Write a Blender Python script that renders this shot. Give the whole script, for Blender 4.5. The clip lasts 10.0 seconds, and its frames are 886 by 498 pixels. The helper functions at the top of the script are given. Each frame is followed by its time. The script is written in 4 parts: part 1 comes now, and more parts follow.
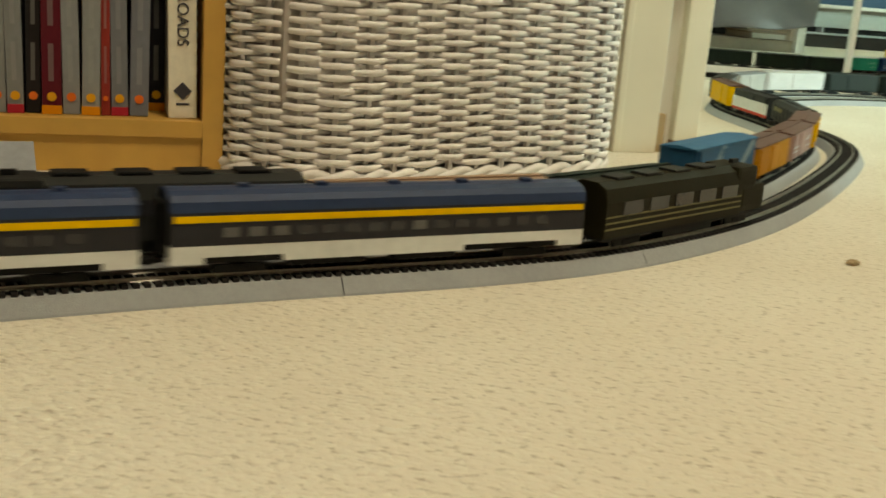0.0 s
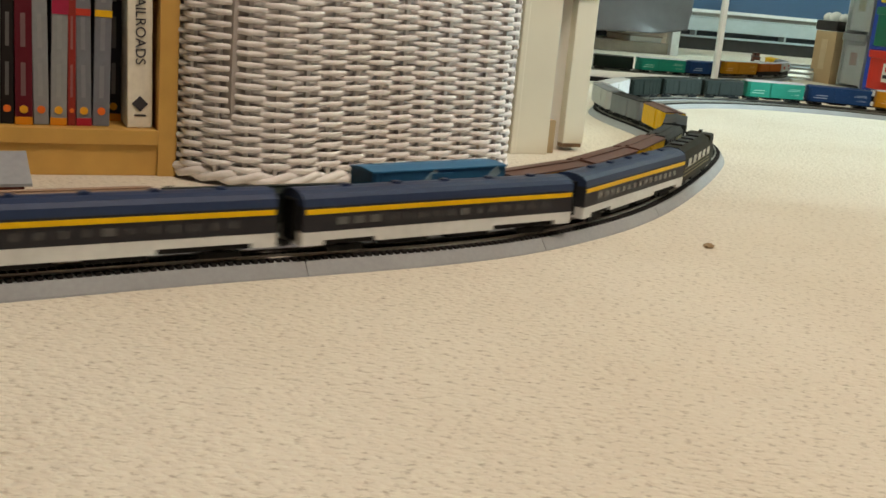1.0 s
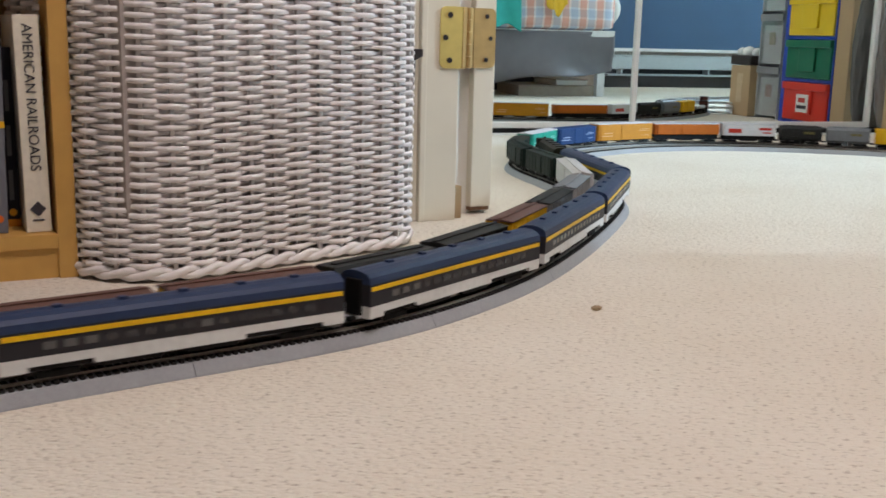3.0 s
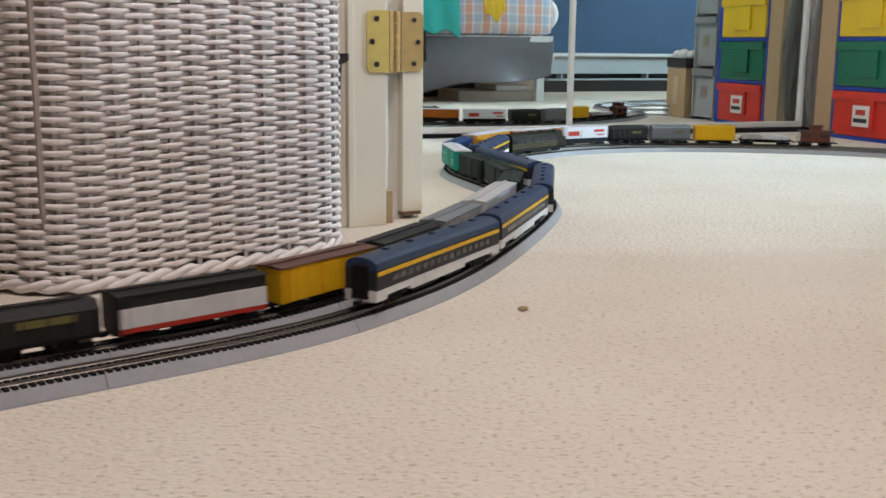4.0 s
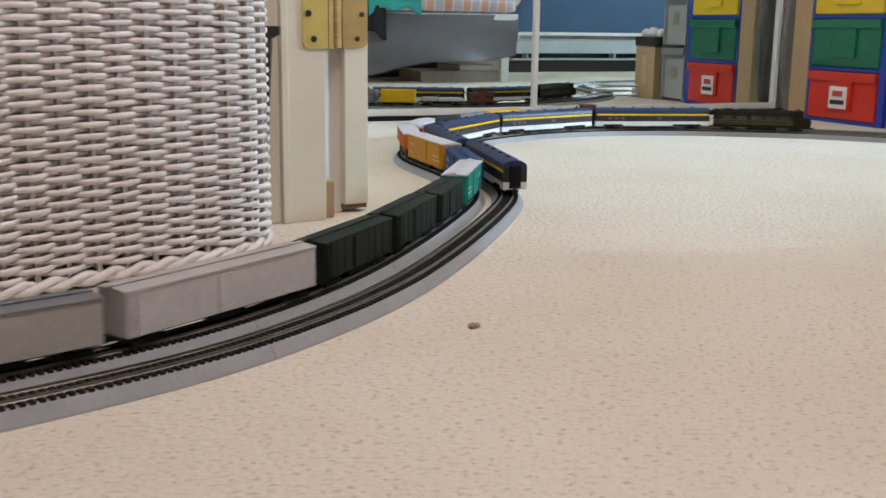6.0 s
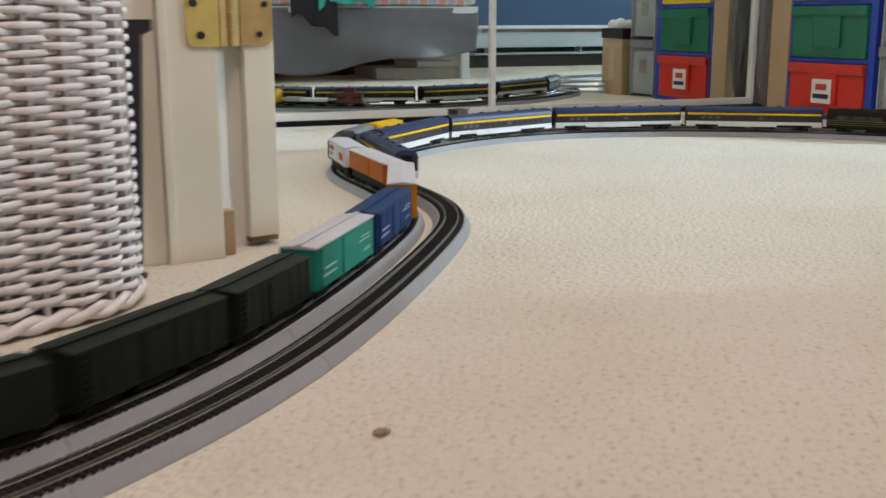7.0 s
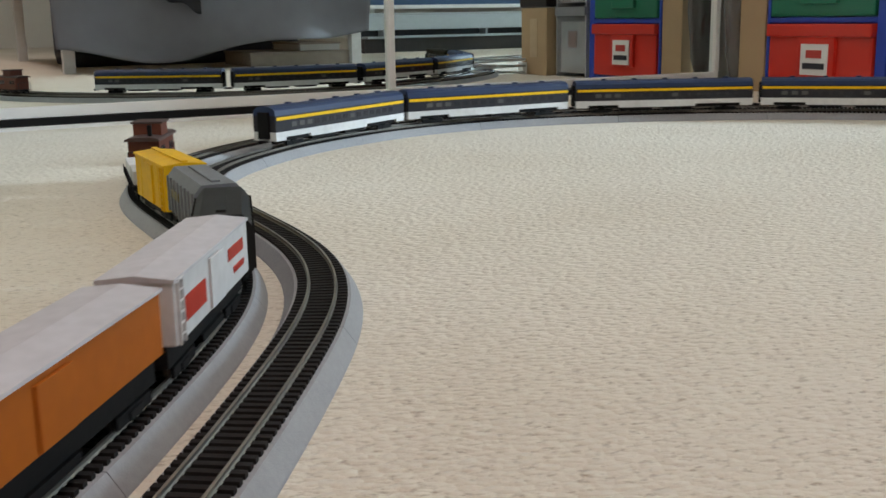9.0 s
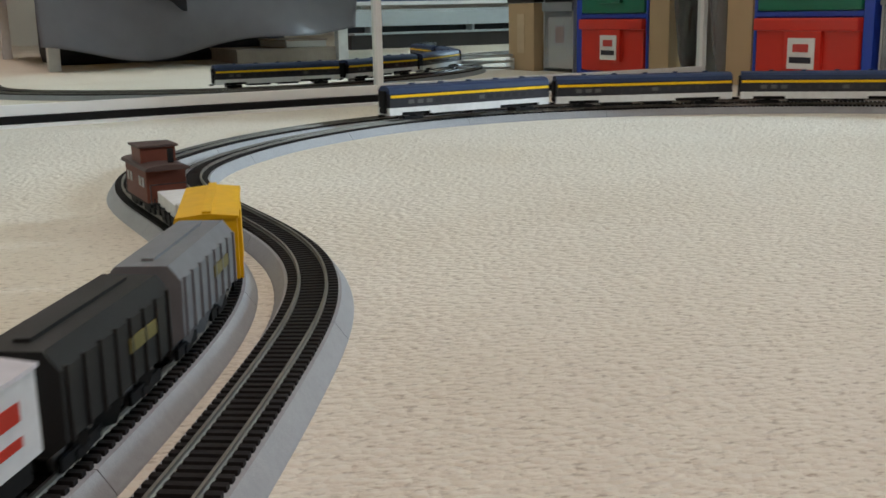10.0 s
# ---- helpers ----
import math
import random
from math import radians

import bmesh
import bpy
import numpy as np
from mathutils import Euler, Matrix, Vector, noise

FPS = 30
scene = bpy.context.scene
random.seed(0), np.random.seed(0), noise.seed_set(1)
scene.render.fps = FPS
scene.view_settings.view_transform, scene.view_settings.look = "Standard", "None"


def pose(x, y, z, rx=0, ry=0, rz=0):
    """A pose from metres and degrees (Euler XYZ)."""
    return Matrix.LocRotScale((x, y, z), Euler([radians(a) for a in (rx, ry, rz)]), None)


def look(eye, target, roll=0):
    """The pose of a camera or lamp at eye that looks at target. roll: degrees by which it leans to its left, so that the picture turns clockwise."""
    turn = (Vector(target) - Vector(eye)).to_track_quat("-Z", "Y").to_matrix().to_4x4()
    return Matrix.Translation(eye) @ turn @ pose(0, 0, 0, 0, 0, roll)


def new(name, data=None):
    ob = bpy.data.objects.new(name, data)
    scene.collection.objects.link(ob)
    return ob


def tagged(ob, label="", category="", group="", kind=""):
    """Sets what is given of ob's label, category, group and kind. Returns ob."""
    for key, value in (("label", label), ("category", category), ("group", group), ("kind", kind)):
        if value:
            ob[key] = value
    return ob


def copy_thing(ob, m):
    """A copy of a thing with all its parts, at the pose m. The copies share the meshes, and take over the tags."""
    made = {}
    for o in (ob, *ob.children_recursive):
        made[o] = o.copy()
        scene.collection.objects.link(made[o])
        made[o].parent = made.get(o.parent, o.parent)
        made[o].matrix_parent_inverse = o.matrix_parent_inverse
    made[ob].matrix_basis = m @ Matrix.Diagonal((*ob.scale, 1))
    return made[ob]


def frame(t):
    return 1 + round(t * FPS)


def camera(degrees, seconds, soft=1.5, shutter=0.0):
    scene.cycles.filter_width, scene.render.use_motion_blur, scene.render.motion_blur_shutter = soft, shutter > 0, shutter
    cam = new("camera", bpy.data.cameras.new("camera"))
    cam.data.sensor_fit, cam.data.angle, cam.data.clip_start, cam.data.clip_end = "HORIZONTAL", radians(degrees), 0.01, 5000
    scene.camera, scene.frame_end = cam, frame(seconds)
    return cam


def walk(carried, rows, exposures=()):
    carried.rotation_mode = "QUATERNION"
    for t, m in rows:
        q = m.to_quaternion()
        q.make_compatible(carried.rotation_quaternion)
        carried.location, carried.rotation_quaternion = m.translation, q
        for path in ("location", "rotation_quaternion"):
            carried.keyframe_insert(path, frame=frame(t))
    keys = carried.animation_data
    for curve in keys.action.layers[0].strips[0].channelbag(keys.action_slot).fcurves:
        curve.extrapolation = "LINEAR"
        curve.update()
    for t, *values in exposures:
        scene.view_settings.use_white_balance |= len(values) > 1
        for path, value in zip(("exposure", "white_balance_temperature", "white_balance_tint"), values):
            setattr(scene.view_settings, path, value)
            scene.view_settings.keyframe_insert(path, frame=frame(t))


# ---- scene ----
# ---- the camera and its way ----
cam = camera(45.82, 10.0, soft=1.6, shutter=0.4)
CAM_ROWS = [  # seconds, eye, (yaw, pitch, roll)
    (0, (-0.197, -0.096, 0.196), (4.28, -14.31, 4.43)),
    (0.5, (-0.218, -0.202, 0.221), (-0.65, -14.36, 5.07)),
    (1, (-0.228, -0.262, 0.229), (-2.00, -14.07, 5.20)),
    (1.5, (-0.218, -0.268, 0.227), (-1.98, -13.85, 4.88)),
    (2, (-0.214, -0.285, 0.236), (-3.20, -13.30, 4.10)),
    (2.5, (-0.195, -0.287, 0.263), (-3.41, -13.45, 3.08)),
    (3, (-0.168, -0.290, 0.274), (-4.28, -11.50, 1.40)),
    (4.5, (-0.137, -0.280, 0.264), (-8.08, -10.97, 0.75)),
    (5, (-0.132, -0.271, 0.263), (-8.53, -11.02, 0.75)),
    (6.5, (-0.055, -0.008, 0.256), (-9.30, -12.35, 0.39)),
    (7, (-0.004, 0.133, 0.253), (-10.47, -12.27, -0.10)),
    (7.5, (0.044, 0.359, 0.238), (-12.91, -11.16, -0.11)),
    (8, (0.094, 0.562, 0.222), (-14.26, -12.36, -0.25)),
    (8.5, (0.148, 0.803, 0.170), (-15.40, -12.55, -1.17)),
    (9, (0.145, 0.802, 0.172), (-15.99, -12.54, -0.97)),
    (9.5, (0.143, 0.805, 0.171), (-16.56, -12.61, -1.14)),
    (10, (0.144, 0.805, 0.170), (-16.66, -12.73, -1.21)),
]


def cam_pose(eye, yaw, pitch, roll):
    y, p = radians(yaw), radians(pitch)
    ahead = Vector((-math.sin(y) * math.cos(p), math.cos(y) * math.cos(p), math.sin(p)))
    return look(eye, Vector(eye) + ahead, roll)


walk(cam, [(t, cam_pose(eye, *turn)) for t, eye, turn in CAM_ROWS],
     exposures=[(0.0, -0.36, 8700, -11), (0.5, -0.33, 8100, -7), (1.0, -0.32, 7250, 2), (1.5, -0.33, 6650, 4), (2.1, -0.37, 6250, 10), (5.0, -0.48, 6300, 13), (6.0, -0.54, 6400, 14), (7.0, -0.68, 6650, 14), (8.0, -0.84, 6700, 14), (10.0, -0.98, 6750, 14)])

# ---- world and light ----
world = bpy.data.worlds.new("sky")
scene.world = world
world.use_nodes = True
wn = world.node_tree.nodes
sky = wn.new("ShaderNodeTexSky")
sky.sky_type, sky.sun_disc, sky.sun_elevation, sky.sun_rotation = "NISHITA", False, radians(40), radians(70)
world.node_tree.links.new(sky.outputs["Color"], wn["Background"].inputs["Color"])
wn["Background"].inputs["Strength"].default_value = 0.12


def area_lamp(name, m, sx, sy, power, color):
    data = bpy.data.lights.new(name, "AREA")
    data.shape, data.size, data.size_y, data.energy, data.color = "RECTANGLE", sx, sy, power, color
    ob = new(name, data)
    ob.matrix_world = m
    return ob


# axes of the far room: u runs along the mirror doors, n points into them
MX, MY = 0.622, 2.797
UX, UY = 0.9816, 0.1908
ROOM_TURN = math.degrees(math.atan2(UY, UX))


def room(a, b):
    """World x, y of a place a metres along the mirror doors and b metres behind them."""
    return MX + a * UX - b * UY, MY + a * UY + b * UX


def room_pose(a, b, z=0.0, turn=0.0):
    return pose(*room(a, b), z, 0, 0, ROOM_TURN + turn)


# warm area lamps, unseen and assumed, under the ceiling of both rooms
area_lamp("unseen_ceiling_light", pose(0.3, 0.0, 2.36), 0.6, 0.6, 49, (1.0, 0.835, 0.80))
area_lamp("unseen_ceiling_light", pose(0.6, 1.5, 2.36), 0.5, 0.5, 9, (1.0, 0.83, 0.76))
# cool daylight of the far room, from an added lamp outside the unseen opening
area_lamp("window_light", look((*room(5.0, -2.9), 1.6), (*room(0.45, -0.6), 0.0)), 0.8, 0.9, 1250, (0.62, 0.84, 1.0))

# ---- materials ----


def mat(name, color, rough=0.6, metal=0.0, var=0.12, scale=40.0, bump=0.1, bump_scale=300.0, spec=0.5, coat=0.0, island=0.0):
    """A surface with colour that varies at two scales, uneven gloss and a fine relief."""
    m = bpy.data.materials.new(name)
    m.use_nodes = True
    nt = m.node_tree
    n, l = nt.nodes, nt.links
    b = n["Principled BSDF"]
    tc = n.new("ShaderNodeTexCoord")
    big, small = n.new("ShaderNodeTexNoise"), n.new("ShaderNodeTexNoise")
    big.inputs["Scale"].default_value, small.inputs["Scale"].default_value = scale * 0.12, scale
    big.inputs["Detail"].default_value = small.inputs["Detail"].default_value = 5
    l.new(tc.outputs["Object"], big.inputs["Vector"])
    l.new(tc.outputs["Object"], small.inputs["Vector"])
    add = n.new("ShaderNodeMath")
    add.operation = "ADD"
    l.new(big.outputs["Fac"], add.inputs[0])
    l.new(small.outputs["Fac"], add.inputs[1])
    src = add
    if island:
        geo, info = n.new("ShaderNodeNewGeometry"), n.new("ShaderNodeObjectInfo")
        mix = n.new("ShaderNodeMath")
        mix.operation = "MULTIPLY_ADD"
        both = n.new("ShaderNodeMath")
        both.operation = "ADD"
        l.new(geo.outputs["Random Per Island"], both.inputs[0])
        l.new(info.outputs["Random"], both.inputs[1])
        l.new(both.outputs[0], mix.inputs[0])
        mix.inputs[1].default_value = island
        l.new(add.outputs[0], mix.inputs[2])
        src = mix
    ramp = n.new("ShaderNodeValToRGB")
    e = ramp.color_ramp.elements
    e[0].position, e[1].position = 0.6 / 2, 1.4 / 2
    e[0].color = (*[c * (1 - var) for c in color], 1)
    e[1].color = (*[min(1, c * (1 + var)) for c in color], 1)
    half = n.new("ShaderNodeMath")
    half.operation = "MULTIPLY"
    half.inputs[1].default_value = 0.5
    l.new(src.outputs[0], half.inputs[0])
    l.new(half.outputs[0], ramp.inputs["Fac"])
    l.new(ramp.outputs["Color"], b.inputs["Base Color"])
    rr = n.new("ShaderNodeMapRange")
    rr.inputs["To Min"].default_value, rr.inputs["To Max"].default_value = max(0.02, rough - 0.1), min(1, rough + 0.1)
    l.new(big.outputs["Fac"], rr.inputs["Value"])
    l.new(rr.outputs["Result"], b.inputs["Roughness"])
    b.inputs["Metallic"].default_value = metal
    b.inputs["Specular IOR Level"].default_value = spec
    b.inputs["Coat Weight"].default_value = coat
    if bump:
        fine, bp = n.new("ShaderNodeTexNoise"), n.new("ShaderNodeBump")
        fine.inputs["Scale"].default_value = bump_scale
        fine.inputs["Detail"].default_value = 4
        l.new(tc.outputs["Object"], fine.inputs["Vector"])
        bp.inputs["Strength"].default_value, bp.inputs["Distance"].default_value = bump, 0.002
        l.new(fine.outputs["Fac"], bp.inputs["Height"])
        l.new(bp.outputs["Normal"], b.inputs["Normal"])
    return m


def carpet_material():
    """Cream loop pile with darker flecks in short streaks."""
    m = bpy.data.materials.new("carpet_cream")
    m.use_nodes = True
    n, l = m.node_tree.nodes, m.node_tree.links
    b = n["Principled BSDF"]
    tc, mp = n.new("ShaderNodeTexCoord"), n.new("ShaderNodeMapping")
    mp.inputs["Scale"].default_value = (0.6, 1.0, 1.0)
    mp.inputs["Rotation"].default_value = (0, 0, radians(12))
    l.new(tc.outputs["Object"], mp.inputs["Vector"])
    loops, fleck, patch = n.new("ShaderNodeTexVoronoi"), n.new("ShaderNodeTexNoise"), n.new("ShaderNodeTexNoise")
    loops.inputs["Scale"].default_value = 250
    fleck.inputs["Scale"].default_value, fleck.inputs["Detail"].default_value = 260, 8
    patch.inputs["Scale"].default_value, patch.inputs["Detail"].default_value = 3.0, 5
    l.new(mp.outputs["Vector"], loops.inputs["Vector"])
    l.new(mp.outputs["Vector"], fleck.inputs["Vector"])
    l.new(tc.outputs["Object"], patch.inputs["Vector"])
    r1 = n.new("ShaderNodeValToRGB")
    e = r1.color_ramp.elements
    e[0].position, e[1].position = 0.30, 0.45
    e[0].color, e[1].color = (0.46, 0.405, 0.325, 1), (0.735, 0.69, 0.59, 1)
    l.new(fleck.outputs["Fac"], r1.inputs["Fac"])
    r2 = n.new("ShaderNodeValToRGB")
    e = r2.color_ramp.elements
    e[0].position, e[1].position = 0.3, 0.7
    e[0].color, e[1].color = (0.90, 0.87, 0.83, 1), (1, 1, 1, 1)
    l.new(patch.outputs["Fac"], r2.inputs["Fac"])
    mul = n.new("ShaderNodeMix")
    mul.data_type, mul.blend_type = "RGBA", "MULTIPLY"
    mul.inputs["Factor"].default_value = 1.0
    l.new(r1.outputs["Color"], mul.inputs["A"])
    l.new(r2.outputs["Color"], mul.inputs["B"])
    l.new(mul.outputs["Result"], b.inputs["Base Color"])
    b.inputs["Roughness"].default_value = 0.95
    b.inputs["Specular IOR Level"].default_value = 0.1
    b.inputs["Sheen Weight"].default_value = 0.15
    h = n.new("ShaderNodeMath")
    h.operation = "SUBTRACT"
    l.new(fleck.outputs["Fac"], h.inputs[0])
    l.new(loops.outputs["Distance"], h.inputs[1])
    bp = n.new("ShaderNodeBump")
    bp.inputs["Strength"].default_value, bp.inputs["Distance"].default_value = 0.45, 0.006
    l.new(h.outputs[0], bp.inputs["Height"])
    l.new(bp.outputs["Normal"], b.inputs["Normal"])
    return m


def plaid_material():
    m = mat("plaid_cloth", (0.62, 0.56, 0.58), 0.9, bump=0.3, bump_scale=500)
    n, l = m.node_tree.nodes, m.node_tree.links
    b = n["Principled BSDF"]
    tc = n.new("ShaderNodeTexCoord")
    out = None
    for axis, colors in ((0, ((0.80, 0.50, 0.43), (0.86, 0.82, 0.82), (0.60, 0.66, 0.77))), (2, ((0.92, 0.78, 0.74), (0.95, 0.95, 0.95), (0.74, 0.78, 0.85)))):
        w, mp = n.new("ShaderNodeTexWave"), n.new("ShaderNodeMapping")
        mp.inputs["Rotation"].default_value = (0, 0, 0) if axis == 0 else (0, radians(90), 0)
        l.new(tc.outputs["Object"], mp.inputs["Vector"])
        l.new(mp.outputs["Vector"], w.inputs["Vector"])
        w.inputs["Scale"].default_value = 3.6
        w.inputs["Distortion"].default_value = 0.8
        r = n.new("ShaderNodeValToRGB")
        r.color_ramp.interpolation = "CONSTANT"
        e = r.color_ramp.elements
        e[0].color, e[1].color, e[1].position = (*colors[0], 1), (*colors[1], 1), 0.33
        x = e.new(0.66)
        x.color = (*colors[2], 1)
        l.new(w.outputs["Fac"], r.inputs["Fac"])
        if out is None:
            out = r
        else:
            mx = n.new("ShaderNodeMix")
            mx.data_type, mx.blend_type = "RGBA", "MULTIPLY"
            mx.inputs["Factor"].default_value = 1
            l.new(out.outputs["Color"], mx.inputs["A"])
            l.new(r.outputs["Color"], mx.inputs["B"])
            l.new(mx.outputs["Result"], b.inputs["Base Color"])
    return m


def simple(name, color, rough, metal=0.0):
    m = bpy.data.materials.new(name)
    m.use_nodes = True
    b = m.node_tree.nodes["Principled BSDF"]
    b.inputs["Base Color"].default_value = (*color, 1)
    b.inputs["Roughness"].default_value, b.inputs["Metallic"].default_value = rough, metal
    return m


CARPET = carpet_material()
PLAID = plaid_material()
MIRROR = simple("mirror_silver", (0.86, 0.91, 0.90), 0.0, 1.0)
CLEAR = simple("clear_plastic", (0.9, 0.92, 0.93), 0.12)
CLEAR.node_tree.nodes["Principled BSDF"].inputs["Transmission Weight"].default_value = 0.85
PAINT = mat("wall_paint", (0.72, 0.70, 0.64), 0.7, var=0.04, scale=6, bump=0.15, bump_scale=120)
CREAM = mat("cream_gloss_paint", (0.72, 0.67, 0.54), 0.38, var=0.05, scale=12, bump=0.08, bump_scale=60)
WHITE = mat("white_paint", (0.78, 0.78, 0.76), 0.4, var=0.04, scale=15, bump=0.05)
WICKER = mat("white_wicker", (0.76, 0.73, 0.715), 0.72, var=0.10, scale=60, bump=0.25, bump_scale=400, island=0.18)
STAKE = mat("wicker_stake", (0.60, 0.57, 0.55), 0.6, var=0.15, scale=60)
PINE = mat("pine_veneer", (0.58, 0.34, 0.085), 0.5, var=0.14, scale=30, bump=0.06)
BRASS = mat("brass", (0.66, 0.52, 0.17), 0.62, 0.75, var=0.12, scale=50, bump=0.05)
BRASS_DULL = mat("dull_brass", (0.46, 0.31, 0.12), 0.6, 0.6, var=0.2, scale=50)
DARK_METAL = mat("dark_iron", (0.035, 0.03, 0.03), 0.45, 0.4)
BALLAST = mat("grey_roadbed", (0.31, 0.32, 0.33), 0.75, var=0.10, scale=250, bump=0.35, bump_scale=1400)
TIE = mat("tie_brown", (0.016, 0.014, 0.013), 0.85, var=0.2, scale=200, spec=0.2)
RAIL = mat("nickel_rail", (0.26, 0.24, 0.21), 0.5, 1.0, var=0.2, scale=80, bump=0)
BLACK = mat("black_underframe", (0.006, 0.006, 0.006), 0.7, var=0.3, scale=200, spec=0.2)
WHEEL = mat("wheel_steel", (0.20, 0.19, 0.18), 0.4, 0.8)
GREYCLOTH = mat("grey_satin", (0.15, 0.145, 0.165), 0.5, var=0.12, scale=14, bump=0.3, bump_scale=700)
TEAL = mat("teal_cloth", (0.04, 0.42, 0.38), 0.85, bump=0.3)
YELCLOTH = mat("yellow_cloth", (0.80, 0.52, 0.04), 0.85, bump=0.3)
DARKCLOTH = mat("dark_cloth", (0.018, 0.018, 0.022), 0.9, bump=0.3)
CARTON = mat("cardboard", (0.46, 0.32, 0.18), 0.8, var=0.08, scale=10, bump=0.1)
BLIND = mat("blue_blind", (0.045, 0.10, 0.20), 0.7, var=0.06, scale=4, bump=0.05)
PLASTIC_RED = mat("red_plastic", (0.66, 0.035, 0.02), 0.3, var=0.05, scale=10, bump=0.03)
PLASTIC_GREEN = mat("green_plastic", (0.01, 0.16, 0.085), 0.32, var=0.05, scale=10, bump=0.03)
PLASTIC_YELLOW = mat("yellow_plastic", (0.82, 0.56, 0.02), 0.3, var=0.05, scale=10, bump=0.03)
PLASTIC_BLUE = mat("blue_plastic", (0.02, 0.06, 0.42), 0.32, var=0.05, scale=10, bump=0.03)
PAPER = mat("paper_label", (0.80, 0.79, 0.76), 0.7, var=0.03)
INK = simple("dark_ink", (0.03, 0.03, 0.04), 0.7)
INK_RED = simple("red_ink", (0.55, 0.06, 0.05), 0.7)
GLASS_DARK = mat("dark_window", (0.03, 0.03, 0.035), 0.12, var=0.1, bump=0)
# paler copy of the glass, the glint of some panes put into its colour
GLASS_LIT = mat("lit_window", (0.10, 0.10, 0.10), 0.12, var=0.1, bump=0)


def tint(name, color, rough=0.55, spec=0.18):
    return mat(name, color, rough, var=0.13, scale=120, bump=0.06, bump_scale=900, spec=spec)


# ---- mesh helpers ----


def box(bm, x0, x1, y0, y1, z0, z1, bevel=0.0, m=None):
    v = bmesh.ops.create_cube(bm, size=1)["verts"]
    bmesh.ops.transform(bm, matrix=Matrix.LocRotScale(((x0 + x1) / 2, (y0 + y1) / 2, (z0 + z1) / 2), None, (x1 - x0, y1 - y0, z1 - z0)), verts=v)
    if bevel:
        es = {e for w in v for e in w.link_edges}
        v = bmesh.ops.bevel(bm, geom=list(es), offset=bevel, segments=2, affect="EDGES", profile=0.7)["verts"]
    if m is not None:
        bmesh.ops.transform(bm, matrix=m, verts=list({w for w in v}))
    return v


def boxes(*rows, bevel=0.0):
    bm = bmesh.new()
    for r in rows:
        box(bm, *r, bevel=bevel)
    return bm


def cylinder(bm, r, depth, m, seg=12, r2=None):
    return bmesh.ops.create_cone(bm, cap_ends=True, segments=seg, radius1=r, radius2=r if r2 is None else r2, depth=depth, matrix=m)["verts"]


def extrude_profile(pts, x0, x1):
    """A closed profile of (y, z) drawn out along x."""
    bm = bmesh.new()
    a = [bm.verts.new((x0, y, z)) for y, z in pts]
    b = [bm.verts.new((x1, y, z)) for y, z in pts]
    k = len(pts)
    for i in range(k):
        bm.faces.new((a[i], a[(i + 1) % k], b[(i + 1) % k], b[i]))
    bm.faces.new(a[::-1])
    bm.faces.new(b)
    bmesh.ops.recalc_face_normals(bm, faces=bm.faces)
    return bm


def mesh_of(bm, name, material, smooth=False):
    me = bpy.data.meshes.new(name)
    bm.to_mesh(me)
    bm.free()
    me.materials.append(material)
    if smooth:
        me.polygons.foreach_set("use_smooth", [True] * len(me.polygons))
    return me


def part(name, bm, material, parent=None, label="", smooth=False):
    ob = new(name, mesh_of(bm, name, material, smooth))
    if parent is not None:
        ob.parent = parent
    if label:
        ob["label"] = label
    return ob


def shared(name, me, parent, m):
    ob = new(name, me)
    ob.parent = parent
    ob.matrix_basis = m
    return ob


def thing(name, label, category, group="", m=None):
    ob = tagged(new(name), label, category, group)
    if m is not None:
        ob.matrix_basis = m
    return ob


def wall_piece(name, p, q, z0, z1, thick, material=PAINT):
    """A wall from p to q in the plan, its thickness to the left of that way."""
    p, q = Vector((*p, 0)), Vector((*q, 0))
    d = q - p
    m = Matrix.Translation(p) @ pose(0, 0, 0, 0, 0, math.degrees(math.atan2(d.y, d.x)))
    ob = part(name, boxes((0, d.length, 0, thick, z0, z1)), material)
    ob.matrix_basis = m
    return tagged(ob, kind="structure")


# ---- the setting ----
bm = bmesh.new()
bmesh.ops.create_grid(bm, x_segments=4, y_segments=4, size=1)
bmesh.ops.transform(bm, matrix=Matrix.Diagonal((9, 9, 1, 1)), verts=bm.verts)
bmesh.ops.translate(bm, vec=(0, 1, 0), verts=bm.verts)
floor = tagged(part("floor", bm, CARPET), "cream loop-pile carpet with brown flecks", kind="structure")

ceiling = tagged(part("ceiling", boxes((-6, 6, -5, 7.5, 2.42, 2.52)), PAINT), kind="structure")

# walls: near hall and far room
JX, JY = -0.034, 1.275
wall_piece("wall_door", (JX - 0.03, JY + 0.02), (-0.50, 1.82), 0, 2.42, -0.10)
wall_piece("wall_hall_west", (-0.50, 1.90), (-4.9, 1.30), 0, 2.42, -0.10)
wall_piece("wall_hall_end", (-4.95, 1.5), (-4.95, -3.2), 0, 2.42, -0.10)
wall_piece("wall_hall_south", (-5.0, -3.2), (5.4, -3.2), 0, 2.42, -0.10)
wall_piece("wall_far_west", (-1.25, 1.92), room(-1.6, 0.6), 0, 2.42, 0.10)
wall_piece("wall_closet_back", room(-1.7, 0.62), room(3.9, 0.62), 0, 2.42, 0.10)
wall_piece("wall_far_end", room(3.9, -3.1), (5.4, -3.2), 0, 2.42, 0.10)
# wall beside the mirror doors, and the lintel over them
wall_piece("wall_mirror_left", room(-1.6, 0.0), room(-0.98, 0.0), 0, 2.42, 0.10)
wall_piece("wall_mirror_lintel", room(-0.98, 0.0), room(0.87, 0.0), 2.08, 2.42, 0.10)
